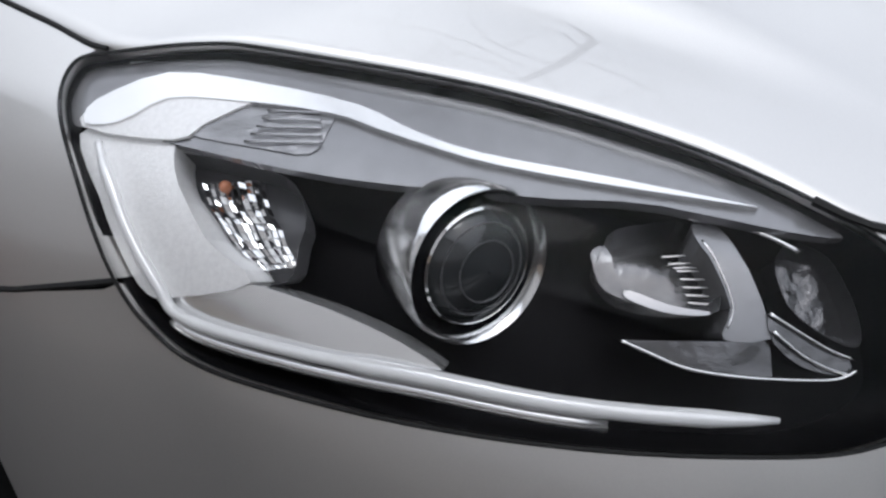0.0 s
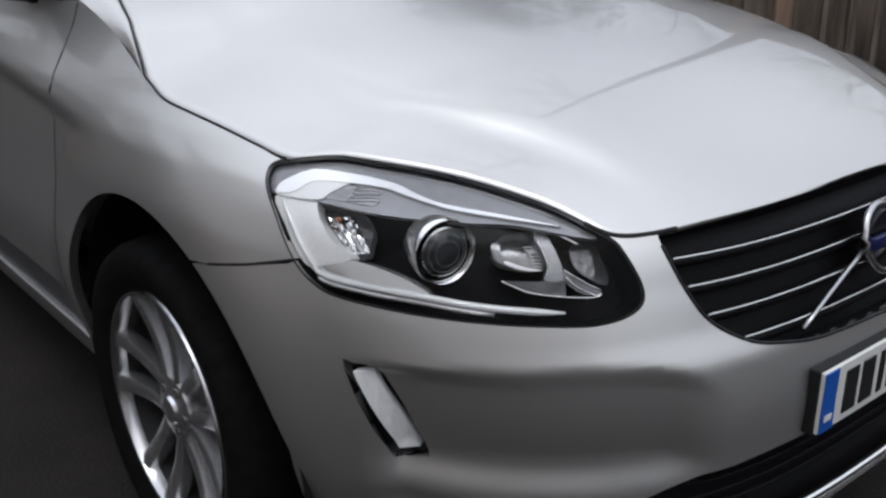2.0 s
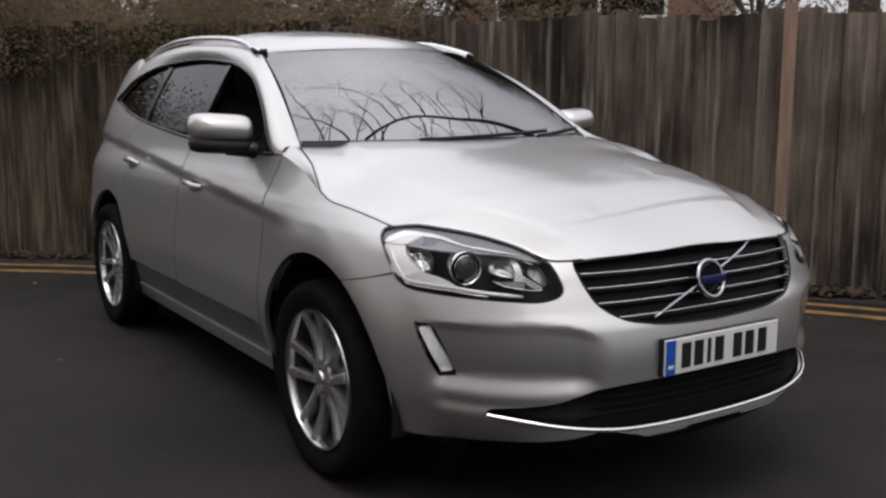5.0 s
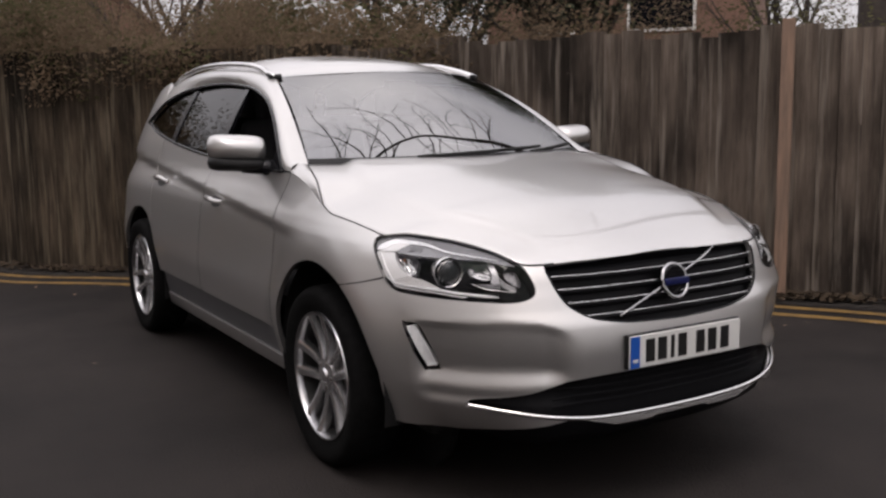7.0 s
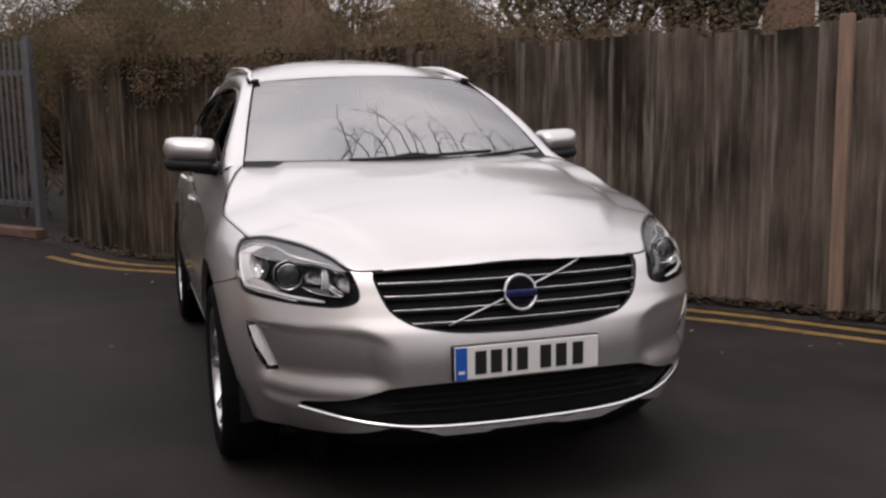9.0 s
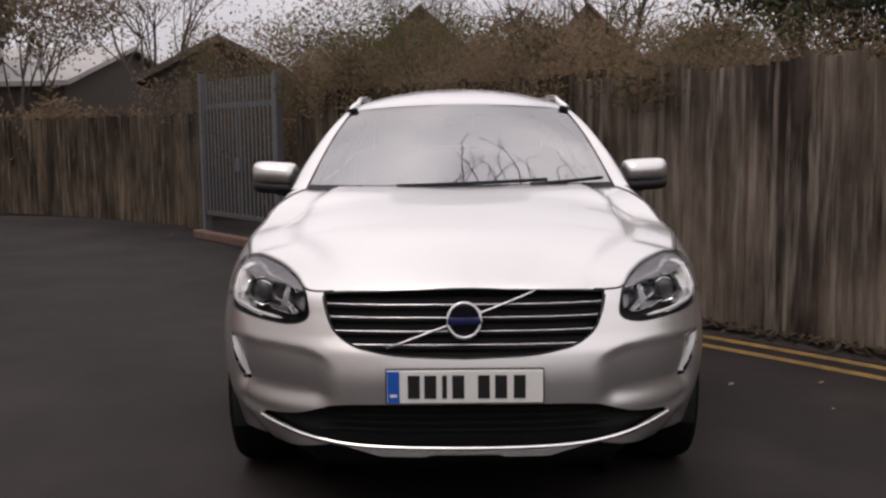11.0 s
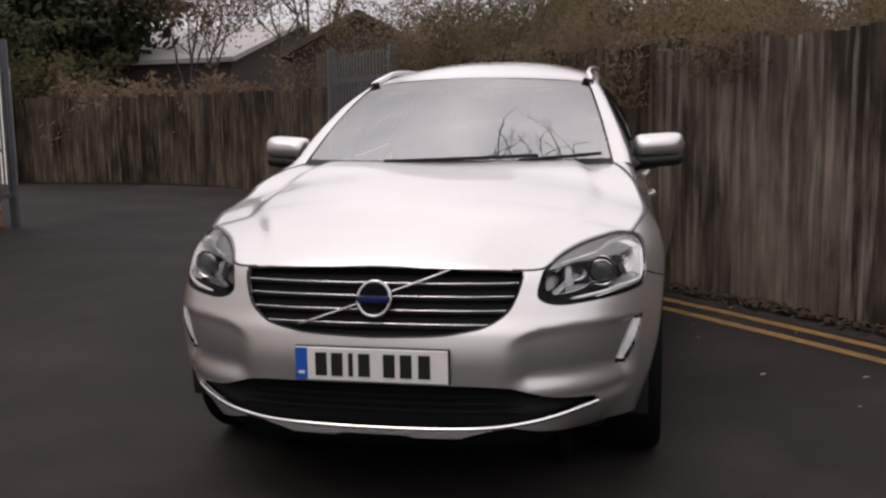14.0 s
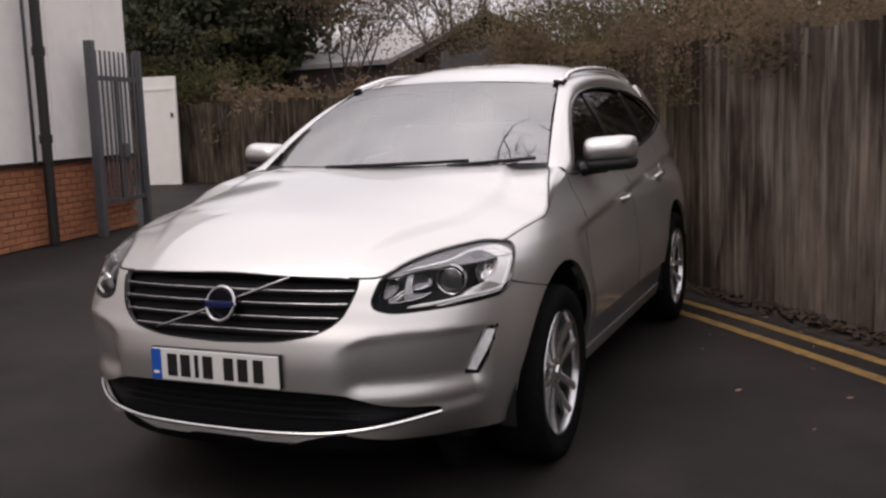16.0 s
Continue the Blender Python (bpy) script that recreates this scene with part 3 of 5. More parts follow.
    # roof side from the foot of the screen pillar to the tail
    def roof_side(a, b, s=s):
        y = 1.42 + (4.02 - 1.42) * b
        p = skin(along(y), TOPL(y), 0)
        q = roof_edge(b)
        m = p.lerp(q, a)
        m.x += .02 * math.sin(math.pi * a) * (1 - .5 * b)
        m.z += .014 * math.sin(math.pi * a)
        return s * m.x, m.y, m.z

    def roof_edge(b):
        if b < .34:
            t = b / .34
            e = Vector((.742, 1.435, 1.146)).lerp(Vector((.582, 2.19, 1.540)), t)
            e.z += .03 * math.sin(math.pi * t)
            return e
        t = (b - .34) / .66
        y = 2.19 + (4.25 - 2.19) * t
        return Vector((ROOFX(y), y, ROOFE(y)))
    ROOFX, ROOFE = curve((2.19, .582), (3.0, .59), (4.25, .55)), curve((2.19, 1.540), (2.6, 1.583), (3.2, 1.598), (3.8, 1.565), (4.25, 1.49))
    grid("roof_side", roof_side, 8, 40, PAINT, car, "silver screen pillar and roof side", flip=s < 0)
    # black seal between pillar and window
    seal = [skin(s * along(y), TOPL(y), .002) for y in np.linspace(1.52, 4.0, 50)]
    v, f = tube(seal, .009, 6)
    link_mesh("window_seal", v, f, BLACKG, car, smooth=True)
    seal = [skin(s * along(y), BELT(y) + .004, .002) for y in np.linspace(1.5, 3.98, 40)]
    v, f = tube(seal, .008, 6)
    link_mesh("window_seal", v, f, BLACKG, car, smooth=True)
    # roof rail
    rail = [Vector((s * (ROOFX(y) - .012 + (.0 if y > 2.3 else .02)), y, ROOFE(y) + h)) for y, h in ((2.17, -.004), (2.26, .008), (2.40, .020), (2.6, .028), (3.0, .032), (3.4, .030), (3.8, .024), (4.05, .012), (4.2, .0))]
    v, f = tube(rounded(rail, 5, False), .015, 8)
    link_mesh("roof_rail", v, f, SATIN, car, "silver roof rail", smooth=True)
    v, f = tube([rail[0] + Vector((s * -.03, -.012, .004)), rail[0] + Vector((s * .012, .01, .0)), rail[0] + Vector((s * .014, .05, .012))], .013, 6)
    link_mesh("rail_foot", v, f, BLACKM, car, smooth=True)

ROOFC = curve((1.97, 1.566), (2.3, 1.633), (2.9, 1.677), (3.4, 1.672), (4.0, 1.62), (4.4, 1.55))


def roof_at(a, b):
    a = 2 * a - 1
    y0, y1 = 1.958 + .22 * a * a, 4.36 - .10 * a * a
    y = y0 + (y1 - y0) * b
    e = roof_edge(.34 + .66 * min(max((y - 2.19) / 2.06, 0), 1))
    return (e.x - .002) * a, y, e.z + (ROOFC(y - .22 * a * a * (1 - b)) - e.z) * (1 - abs(a) ** 2.6) - .010 * max(0, 1 - 14 * b)


grid("roof", roof_at, 30, 44, PAINT, car, "silver roof")


def screen_at(a, b):
    a = 2 * a - 1
    lo = Vector((.735 * a, 1.235 + .20 * a * a, 1.138))
    hi = Vector((.572 * a, 1.975 + .22 * a * a, 1.562 - .024 * a * a))
    p = lo.lerp(hi, b)
    p += Vector((0, -.5, .87)) * .035 * math.sin(math.pi * b)
    return p


screen = grid("windscreen", screen_at, 40, 24, SCREEN, car, "windscreen reflecting pale sky and bare branches")
screen.visible_shadow = False


def band(a, b):
    p = screen_at(a, .0 + .045 * b)
    return p + Vector((0, -.004, .006))


grid("screen_base", band, 40, 2, BLACKM, car, "black scuttle at the foot of the windscreen")
for (a0, b0), (a1, b1) in (((.30, .015), (.78, .055)), ((.72, .015), (.97, .06))):
    v, f = tube([screen_at(a0 + (a1 - a0) * t, b0 + (b1 - b0) * t) + Vector((0, -.012, .02)) for t in np.linspace(0, 1, 8)], .009, 6)
    link_mesh("wiper", v, f, BLACKM, car, "black wiper blade", smooth=True)
bm = box_bm((.16, .06, .07), tuple(screen_at(.5, .90) + Vector((0, .06, -.05))), .015)
part("mirror_housing", bm, BLACKM, car, "dark interior mirror and sensor cover", 40)

# tail, underbody and cabin
def tail_at(a, b):
    a = 2 * a - 1
    z = .35 + 1.2 * b
    x = skin0(along(4.55), z).x if z < 1.1 else .52 + .1 * (1.55 - z)
    return x * a * 1.02, 4.56 - .12 * a * a - (.55 * max(0, z - 1.05) ** 1.3), z


grid("tailgate", tail_at, 12, 12, PAINT, car, "silver tailgate", flip=True)
bm = box_bm((1.50, 3.9, .16), (0, 2.35, .30), .04)
box_bm((1.1, .9, .3), (0, .72, .50), .05, bm)
part("underbody", bm, BLACKM, car, "black underbody")
bm = box_bm((1.40, .50, .22), (0, 1.62, .99), .08)
part("dashboard", bm, SEAT, car, "dark dashboard", 50)
for x in (-.37, .37):
    bm = box_bm((.50, .52, .20), (x, 2.30, .72), .07)
    box_bm((.48, .16, .62), (x, 2.60, 1.02), .07, bm, Matrix.Rotation(radians(-14), 4, "X"))
    box_bm((.26, .10, .19), (x, 2.70, 1.40), .04, bm, Matrix.Rotation(radians(-10), 4, "X"))
    part("front_seat", bm, SEAT, car, "dark front seat", 50)
bm = box_bm((1.25, .18, .70), (0, 3.45, .98), .07, None, Matrix.Rotation(radians(-14), 4, "X"))
part("rear_seat", bm, SEAT, car, "dark rear bench", 50)
bm = box_bm((1.7, 2.9, .05), (0, 2.9, .55))
part("cabin_floor", bm, SEAT, car)
v, f = tube([(-.37 + .18 * math.cos(t), 1.98 + .05 * math.sin(t), 1.04 + .18 * math.sin(t)) for t in np.linspace(0, 2 * math.pi, 25)[:-1]], .016, 6, True)
link_mesh("steering_wheel", v, f, BLACKM, car, smooth=True)

# door mirrors
for s in (-1, 1):
    mirror = link_mesh("door_mirror", *tube([(s * .80, 1.665, 1.115), (s * .85, 1.70, 1.122), (s * .93, 1.745, 1.128)], [.045, .032, .028], 8), BLACKG, car, "door mirror with silver cap", smooth=True)

    def shell(lo, hi, tuck, grow=1.0, s=s):
        def at(a, b):
            # a runs round the section, b from inner to outer end
            ang = 2 * math.pi * a
            x = .822 + .246 * b
            r = (1 - abs(2 * b - 1) ** 4.5) ** .5
            r = max(r, .02)
            zc = .5 * (lo + hi) + .012 * b
            c, q = math.cos(ang), math.sin(ang)
            yy = math.copysign(abs(c) ** .9, c) * .092 * r * grow
            zz = math.copysign(abs(q) ** .8, q) * .52 * (hi - lo) * (r ** .6 if b > .5 else r ** .35) * grow
            return s * x, 1.755 + yy * (1.2 if c < 0 else .7) + .05 * b, zc + zz
        return at
    grid("mirror_cap", shell(1.146, 1.262, 0), 28, 18, PAINT, mirror, "silver mirror cap", flip=s > 0)
    grid("mirror_base", shell(1.100, 1.172, 0, .96), 28, 18, BLACKM, mirror, "black mirror underside", flip=s > 0)
    g = [(s * .85, 1.842, 1.15), (s * 1.03, 1.86, 1.15), (s * 1.03, 1.86, 1.225), (s * .86, 1.842, 1.225)]
    link_mesh("mirror_glass", g, [(0, 1, 2, 3)], CHROME, mirror)

# wheels
prof = [(.250, -.09), (.272, -.102), (.315, -.112), (.338, -.105), (.350, -.085), (.355, -.05), (.355, .05), (.350, .085), (.338, .105), (.315, .112), (.272, .102), (.250, .09)]
rimp = [(.253, .092), (.251, .100), (.243, .098), (.2375, .086), (.2365, .066), (.250, .066), (.258, .072), (.258, .088)]
wheel = rim = part("wheel", lathe_bm(rimp, 48, True), DULL, car, "polished alloy wheel with five double spokes", 40)
part("tyre", lathe_bm(prof, 48, True), RUBBER, wheel, "black road tyre", 50)
for k in range(5):
    a0 = 2 * math.pi * k / 5 + .31
    for e in (-1, 1):
        bm = bmesh.new()
        ring = []
        for i in range(9):
            t = i / 8
            r = .040 + (.241 - .040) * t
            mid, lane = a0, e * (.024 + .034 * t)
            half = .016 + .007 * t
            xf = .070 + .022 * t - .012 * math.sin(math.pi * t)
            c, q = math.cos(mid), math.sin(mid)
            row = []
            for off, dx in ((-half, -.026), (-half * .86, 0), (0, .005), (half * .86, 0), (half, -.026)):
                row.append(bm.verts.new((xf + dx, r * c - (off + lane) * q, r * q + (off + lane) * c)))
            ring.append(row)
        for p, q in zip(ring, ring[1:]):
            for i in range(4):
                bm.faces.new((p[i], p[i + 1], q[i + 1], q[i]))
        bmesh.ops.recalc_face_normals(bm, faces=bm.faces)
        for fc in bm.faces:
            if fc.normal.x < 0:
                fc.normal_flip()
        part("spoke", bm, ALLOY, rim, "", 50)
part("hub_cap", lathe_bm([(.001, .086), (.026, .085), (.030, .078), (.068, .072), (.072, .055), (.07, .03)], 32), ALLOY, rim, "round hub cap", 40)
for k in range(5):
    a = 2 * math.pi * k / 5 + .94
    bm = lathe_bm([(.001, .078), (.009, .077), (.0095, .06)], 10)
    bmesh.ops.translate(bm, verts=bm.verts, vec=(0, .048 * math.cos(a), .048 * math.sin(a)))
    part("wheel_nut", bm, DISC, rim)
part("brake_disc", lathe_bm([(.05, .035), (.155, .03), (.158, .01), (.05, .0)], 40), DISC, wheel, "grey brake disc", 40)
part("barrel", lathe_bm([(.236, .070), (.221, .03), (.212, -.03), (.001, -.035)], 40), BLACKM, wheel, "", 40)
for x, y, turn in ((-.842, .930, 180), (.842, .930, 0), (-.83, 3.675, 180), (.83, 3.675, 0)):
    m = pose(x, y, .355, 37 if y > 2 else 12, 0, turn)
    if (x, y) == (-.842, .930):
        wheel.matrix_basis = m
    else:
        copy_thing(wheel, m)
for s in (-1, 1):
    for y, r in ((ARCH_Y, .455), (3.66, .44)):
        def liner(a, b, s=s, y=y, r=r):
            t = radians(-12 + 204 * a)
            return s * (.58 + .335 * b * (1 - .04 * (y < 1) * smooth_step(.6, 1, a))), y + r * math.cos(t), .365 + r * math.sin(t)
        grid("arch_liner", liner, 24, 4, BLACKM, car, "black wheel arch liner")
        link_mesh("arch_well", *tube([(s * .57, y, .365), (s * .60, y, .365)], .45, 28), BLACKM, car)

# ---- grille, badge, plate ----
g_half = rounded([(0, .6525), (.137, .660), (.20, .673), (.246, .690), (.285, .728), (.305, .775), (.322, .845), (.318, .862), (.27, .868), (0, .8725)], 4, False)
g_ring = g_half + [(-u, z) for u, z in g_half[::-1][1:-1]]
grille = patch("grille", dense(g_ring, .03), LAMPBLK, car, depth=-.035, step=.05, thick=.034, label="black grille with four thin bright bars")


def grille_u(z):
    pts = g_half[: len(g_half) - 12]
    return float(np.interp(z, [p[1] for p in pts], [p[0] for p in pts]))


for z in (.825, .783, .739, .697):
    w = grille_u(z) - .006
    strip("grille_bar", [(u, z) for u in np.linspace(-w, w, 31)], .0038, CHROME, grille, depth=-.004, label="thin chrome bar")
    p = [(u, z - .006) for u in np.linspace(-w, w, 31)]
    v, f = tube([skin(u, zz, -.020) for u, zz in p], .008, 6)
    link_mesh("grille_slat", v, f, LAMPBLK, grille, smooth=True)
strip("grille_surround", g_half[:-12], .007, BLACKG, grille, depth=-.001)
strip("grille_surround", g_half[:-12], .007, BLACKG, grille, side=-1, depth=-.001)
v, f = tube([skin(.165 * 1.0 * t, .776 + .088 * t, .004) for t in np.linspace(-1.06, 1.0, 12)], [.0042] * 12, 8)
link_mesh("diagonal_bar", v, f, DULL, grille, "diagonal chrome bar", smooth=True)
ring = [Vector((.056 * math.cos(t), -.016 + .018 * math.sin(t), .775 + .056 * math.sin(t))) for t in np.linspace(0, 2 * math.pi, 41)[:-1]]
v, f = tube(ring, .0070, 8, True)
link_mesh("badge_ring", v, f, DULL, grille, "round chrome badge ring", smooth=True)
bm = lathe_bm([(.001, 0), (.05, .0), (.05, .012)], 32)
bmesh.ops.transform(bm, matrix=pose(0, -.016, .775, 0, 0, 90), verts=bm.verts)
part("badge_back", bm, BLACKG, grille)
bm = box_bm((.112, .012, .024), (0, -.026, .775), .004)
part("badge_band", bm, BADGE, grille, "dark blue badge band", 40)

plate = part("number_plate", box_bm((.52, .008, .111), (0, -.078, .564), .002), PLATEW, car, "white number plate with blue band")
part("plate_band", box_bm((.040, .003, .108), (-.238, -.083, .564)), PLATEB, plate, "blue band")
part("plate_mark", box_bm((.022, .002, .010), (-.238, -.085, .535)), PLATEW, plate)
for k, x in enumerate((-.170, -.115, -.068, -.022, .063, .120, .182)):
    part("plate_bar", box_bm((.016 if k == 2 else .040, .003, .079), (x, -.0832, .564), .001), INK, plate)
part("plate_holder", box_bm((.53, .02, .118), (0, -.066, .564), .004), BLACKM, car)

# ---- lamps ----
for s in (-1, 1):
    lamp = patch("headlight", LAMP_IN, LAMPBLK, car, side=s, depth=-.075, step=.03, thick=.069, label="large swept-back headlight with clear cover")

    def lay(name, ring, m, depth, per=4, thick=-.006, label="", s=s, lamp=lamp, step=.018):
        r = rounded(ring, per) if per else ring
        return patch(name, dense(r, .012), m, lamp, depth=depth, side=s, step=step, thick=thick, label=label)

    # black gasket round the cover
    v, f = tube([skin(s * u, z, .0000) for u, z in LAMP], .0015, 6, True)
    link_mesh("gasket", v, f, BLACKM, lamp, smooth=True)
    # eyelid shelf and bright brow
    shelf = [(.7095, .897), (.7085, .911), (.691, .930), (.664, .9375), (.61, .9440), (.5702, .943), (.48, .9270), (.413, .8980), (.384, .872), (.386, .8655), (.446, .8835), (.4883, .8860), (.5217, .8880), (.5746, .8897), (.6489, .8965), (.6829, .8994)]
    lay("eyelid", shelf, EYELID, -.011, 3, -.007, "grey upper lamp bezel")
    brow = [(.7003, .8991), (.6888, .9137), (.6357, .9335), (.5825, .9313), (.5447, .9237), (.5281, .9129), (.5059, .9038), (.4571, .8936), (.4079, .8802), (.4412, .8868), (.5024, .8985), (.5265, .9062), (.5441, .9128), (.5609, .9190), (.6006, .9219), (.6435, .9198), (.6789, .9029)]
    lay("brow_trim", brow, SATIN, -.007, 3, -.006, "bright brow trim", step=.012)
    lay("side_marker", [(.7085, .893), (.66, .912), (.640, .905), (.6501, .8978), (.6544, .8759), (.6431, .8445), (.6225, .8239), (.66, .803), (.6745, .8005), (.6865, .820), (.7005, .855)], MARKER, -.013, 3, -.03, "white reflector with fine grain")
    lay("marker_top", [(.7035, .897), (.688, .914), (.660, .926), (.634, .9315), (.588, .9275), (.609, .918), (.630, .9085), (.650, .898)], MARKER, -.0085, 3, -.02, "white reflector corner")
    lay("lower_trim", [(.676, .812), (.6299, .8221), (.5989, .8183), (.5706, .807), (.5486, .7908), (.5548, .7885), (.6067, .7885), (.658, .789)], SATIN, -.015, 3, -.03, "silver lower trim")
    line = rounded([(.6951, .890), (.6931, .872), (.6832, .8414), (.6663, .8086), (.6543, .7922), (.6068, .7874), (.555, .7846), (.504, .7766), (.4252, .7673)], 5, False)
    v, f = tube([skin(s * u, z, -.010) for u, z in line], [.003 if i < 4 else .0042 if i < 28 else .0058 for i in range(len(line) - 2)] + [.004, .002], 8)
    link_mesh("light_strip", v, f, LIGHTG, lamp, "slim bright light strip", smooth=True)
    low = [(u, z - .009) for u, z in line[18:-4]]
    v, f = tube([skin(s * u, z, -.014) for u, z in low], .0045, 6)
    link_mesh("strip_base", v, f, SATIN, lamp, smooth=True)
    # indicator bowl
    lay("eyelid_lens", [(.645, .904), (.629, .918), (.601, .927), (.572, .930), (.555, .925), (.5685, .911), (.583, .8995), (.606, .900)], LIDLENS, -.0100, 3, -.001, "ribbed grey lens in the bezel")
    for k in range(6):
        c = [(.612 - .005 * k, .902 + .0042 * k), (.592 - .005 * k, .9035 + .0040 * k), (.574 - .002 * k, .905 + .0036 * k)]
        v, f = tube([skin(s * u, z, -.0085) for u, z in rounded(c, 3, False)], .0008, 5)
        link_mesh("lens_rib", v, f, DULL, lamp, smooth=True)
    lay("indicator_bowl", [(.655, .8975), (.607, .896), (.5946, .885), (.604, .8516), (.611, .8268), (.6351, .8217), (.6524, .8364), (.6640, .8660), (.6650, .888)], GREYP, -.046, 3, .02, "dark indicator bowl")
    # small mirror facets in curved columns
    rng = random.Random(40)
    fv, ff = [], []
    for k in range(9):
        w = k / 8
        col = rounded([(.648 - .034 * w, .886 + .008 * w), (.648 - .031 * w, .866 + .013 * w), (.640 - .024 * w, .846 + .009 * w), (.627 - .016 * w, .830 + .008 * w)], 4, False)
        lit = k in (2, 5, 6)
        for (u, z), (u2, z2) in zip(col, col[1:]):
            a, b = skin(s * u, z, -.037), skin(s * (u2 * .92 + u * .08), z2 * .92 + z * .08, -.037)
            d = (skin(s * (u - .003), z, -.037) - a) * (1.25 if lit else .75)
            tilt = skin_normal(s * u, z) * (.0020 * rng.uniform(-1, 1) + (.0012 if lit else -.0008))
            up = skin_normal(s * u, z) * .0010 * rng.uniform(-1, 1)
            o = len(fv)
            fv += [a + up, a + d + tilt + up, b + d + tilt, b]
            ff.append((o, o + 1, o + 2, o + 3))
    link_mesh("indicator_facets", fv, ff, CHROME, lamp, "bright faceted columns")
    bm = bmesh.new()
    bmesh.ops.create_uvsphere(bm, u_segments=14, v_segments=8, radius=.0045)
    bmesh.ops.translate(bm, verts=bm.verts, vec=skin(s * .6344, .8858, -.034))
    part("indicator_bulb", bm, ORANGE, lamp, "orange bulb", 90)
    # projector
    mid = skin(s * .533, .859, -.044)
    aim = Vector((s * .18, -1, -.02)).normalized()
    turn = Matrix.Translation(mid) @ aim.to_track_quat("X", "Z").to_matrix().to_4x4()

    def lens_part(name, prof, m, label="", at=turn, lamp=lamp, n=40):
        bm = lathe_bm(prof, n)
        bmesh.ops.transform(bm, matrix=at, verts=bm.verts)
        return part(name, bm, m, lamp, label, 45)

    lens_part("projector_ring", [(.0495, -.03), (.0525, .010), (.0510, .015), (.0485, .013), (.0450, .002), (.041, -.008)], RINGM, "bright projector ring")
    lens_part("projector_cup", [(.0470, .008), (.0430, .000), (.0400, .003), (.0385, .008), (.036, .006)], BLACKG, "black projector cup")
    lens_part("projector_rim", [(.0390, .008), (.0390, .011), (.0375, .012), (.0365, .008)], CHROME)
    lens_part("projector_lens", [(.0370, .006), (.033, .0125), (.026, .0180), (.015, .0215), (.001, .023)], LENSG, "round projector lens")
    for rr, xx in ((.0300, .0156), (.0200, .0206)):
        v, f = tube([turn @ Vector((xx, rr * math.cos(t), rr * math.sin(t))) for t in np.linspace(0, 2 * math.pi, 33)[:-1]], .0006, 5, True)
        link_mesh("lens_ring", v, f, GREYP, lamp)
    # second reflector: a bowl with a bright bulb shield and fine ribs
    lay("beam_reflector", [(.4837, .8554), (.4689, .8780), (.4502, .884), (.428, .884), (.4300, .8680), (.4337, .8385), (.4388, .8285), (.4610, .8270), (.4783, .8333), (.4842, .8440)], BEAM, -.052, 3, .022, "smooth beam reflector")
    lay("bulb_shield", [(.4800, .8690), (.4711, .8740), (.4737, .8544), (.4670, .8462), (.4618, .8343), (.4727, .8377), (.4816, .8474)], BEAM, -.034, 3, -.010, "bright bulb shield", step=.008)
    lay("shield_tip", [(.470, .8435), (.455, .8345), (.440, .8300), (.4420, .8275), (.458, .830), (.472, .8385)], DULL, -.032, 3, -.006, step=.008)
    for k in range(9):
        t = k / 8
        v, f = tube([skin(s * (.446 - .002 * t), .874 - .042 * t, -.044), skin(s * (.4315 + .005 * t), .874 - .044 * t, -.042)], .0007, 5)
        link_mesh("reflector_rib", v, f, DULL, lamp)
    lay("inner_reflector", [(.395, .873), (.384, .868), (.378, .846), (.3745, .812), (.379, .800), (.3937, .8117), (.4061, .8321), (.4063, .8586)], DARKFACET, -.048, 3, .018, "dark faceted inner reflector", step=.012)
    lay("lamp_divider", [(.4336, .8800), (.4232, .8790), (.4229, .8658), (.4205, .8416), (.4190, .8250), (.4191, .8115), (.4349, .8109), (.4385, .8162), (.4332, .8309), (.4349, .8519), (.4366, .8696)], EYELID, -.022, 2, -.03, "satin grey divider", step=.012)
    v, f = tube([skin(s * u, z, -.019) for u, z in rounded([(.4360, .871), (.4345, .852), (.4330, .832), (.437, .819)], 4, False)], .0008, 5)
    link_mesh("divider_edge", v, f, CHROME, lamp, smooth=True)
    low = [(.4790, .8126), (.4689, .8052), (.4567, .7970), (.4396, .7919), (.4194, .7883), (.3956, .7856), (.3857, .7895)]
    v, f = tube([skin(s * u, z, -.018) for u, z in rounded(low, 4, False)], .0014, 6)
    link_mesh("lip_trim", v, f, CHROME, lamp, smooth=True)
    lay("lip_tray", low[:5] + [(.4182, .8100), (.4511, .8118)], BEAM, -.026, 0, -.03, step=.012)
    lay("tail_trim", [(.4188, .8265), (.4072, .8137), (.3961, .8022), (.3870, .7956), (.3880, .7875), (.3988, .7890), (.4091, .7950), (.4182, .8080)], BEAM, -.021, 2, -.02, "bright tapered trim", step=.012)
    for c in ([(.4188, .8265), (.4072, .8137), (.3961, .8022), (.3863, .7956)], [(.4185, .8160), (.4085, .8010), (.3975, .7915), (.3885, .7870)]):
        v, f = tube([skin(s * u, z, -.0185) for u, z in rounded(c, 4, False)], .0012, 6)
        link_mesh("tail_edge", v, f, CHROME, lamp, smooth=True)
    v, f = tube([skin(s * u, z, -.018) for u, z in rounded([(.4350, .8810), (.4199, .8780), (.4077, .8715), (.3991, .8610)], 4, False)], .0016, 6)
    link_mesh("upper_trim", v, f, SATIN, lamp, smooth=True)
    cover = lay("lamp_cover", LAMP_IN, CLEAR, .0015, 0, -.003, "clear curved lamp cover", step=.02)
    cover.visible_shadow = False
    # daytime running lamp in the bumper
    drl = patch("running_lamp", slot, BLACKG, car, side=s, depth=-.022, step=.03, thick=.021, label="slim upright running lamp in a black recess")
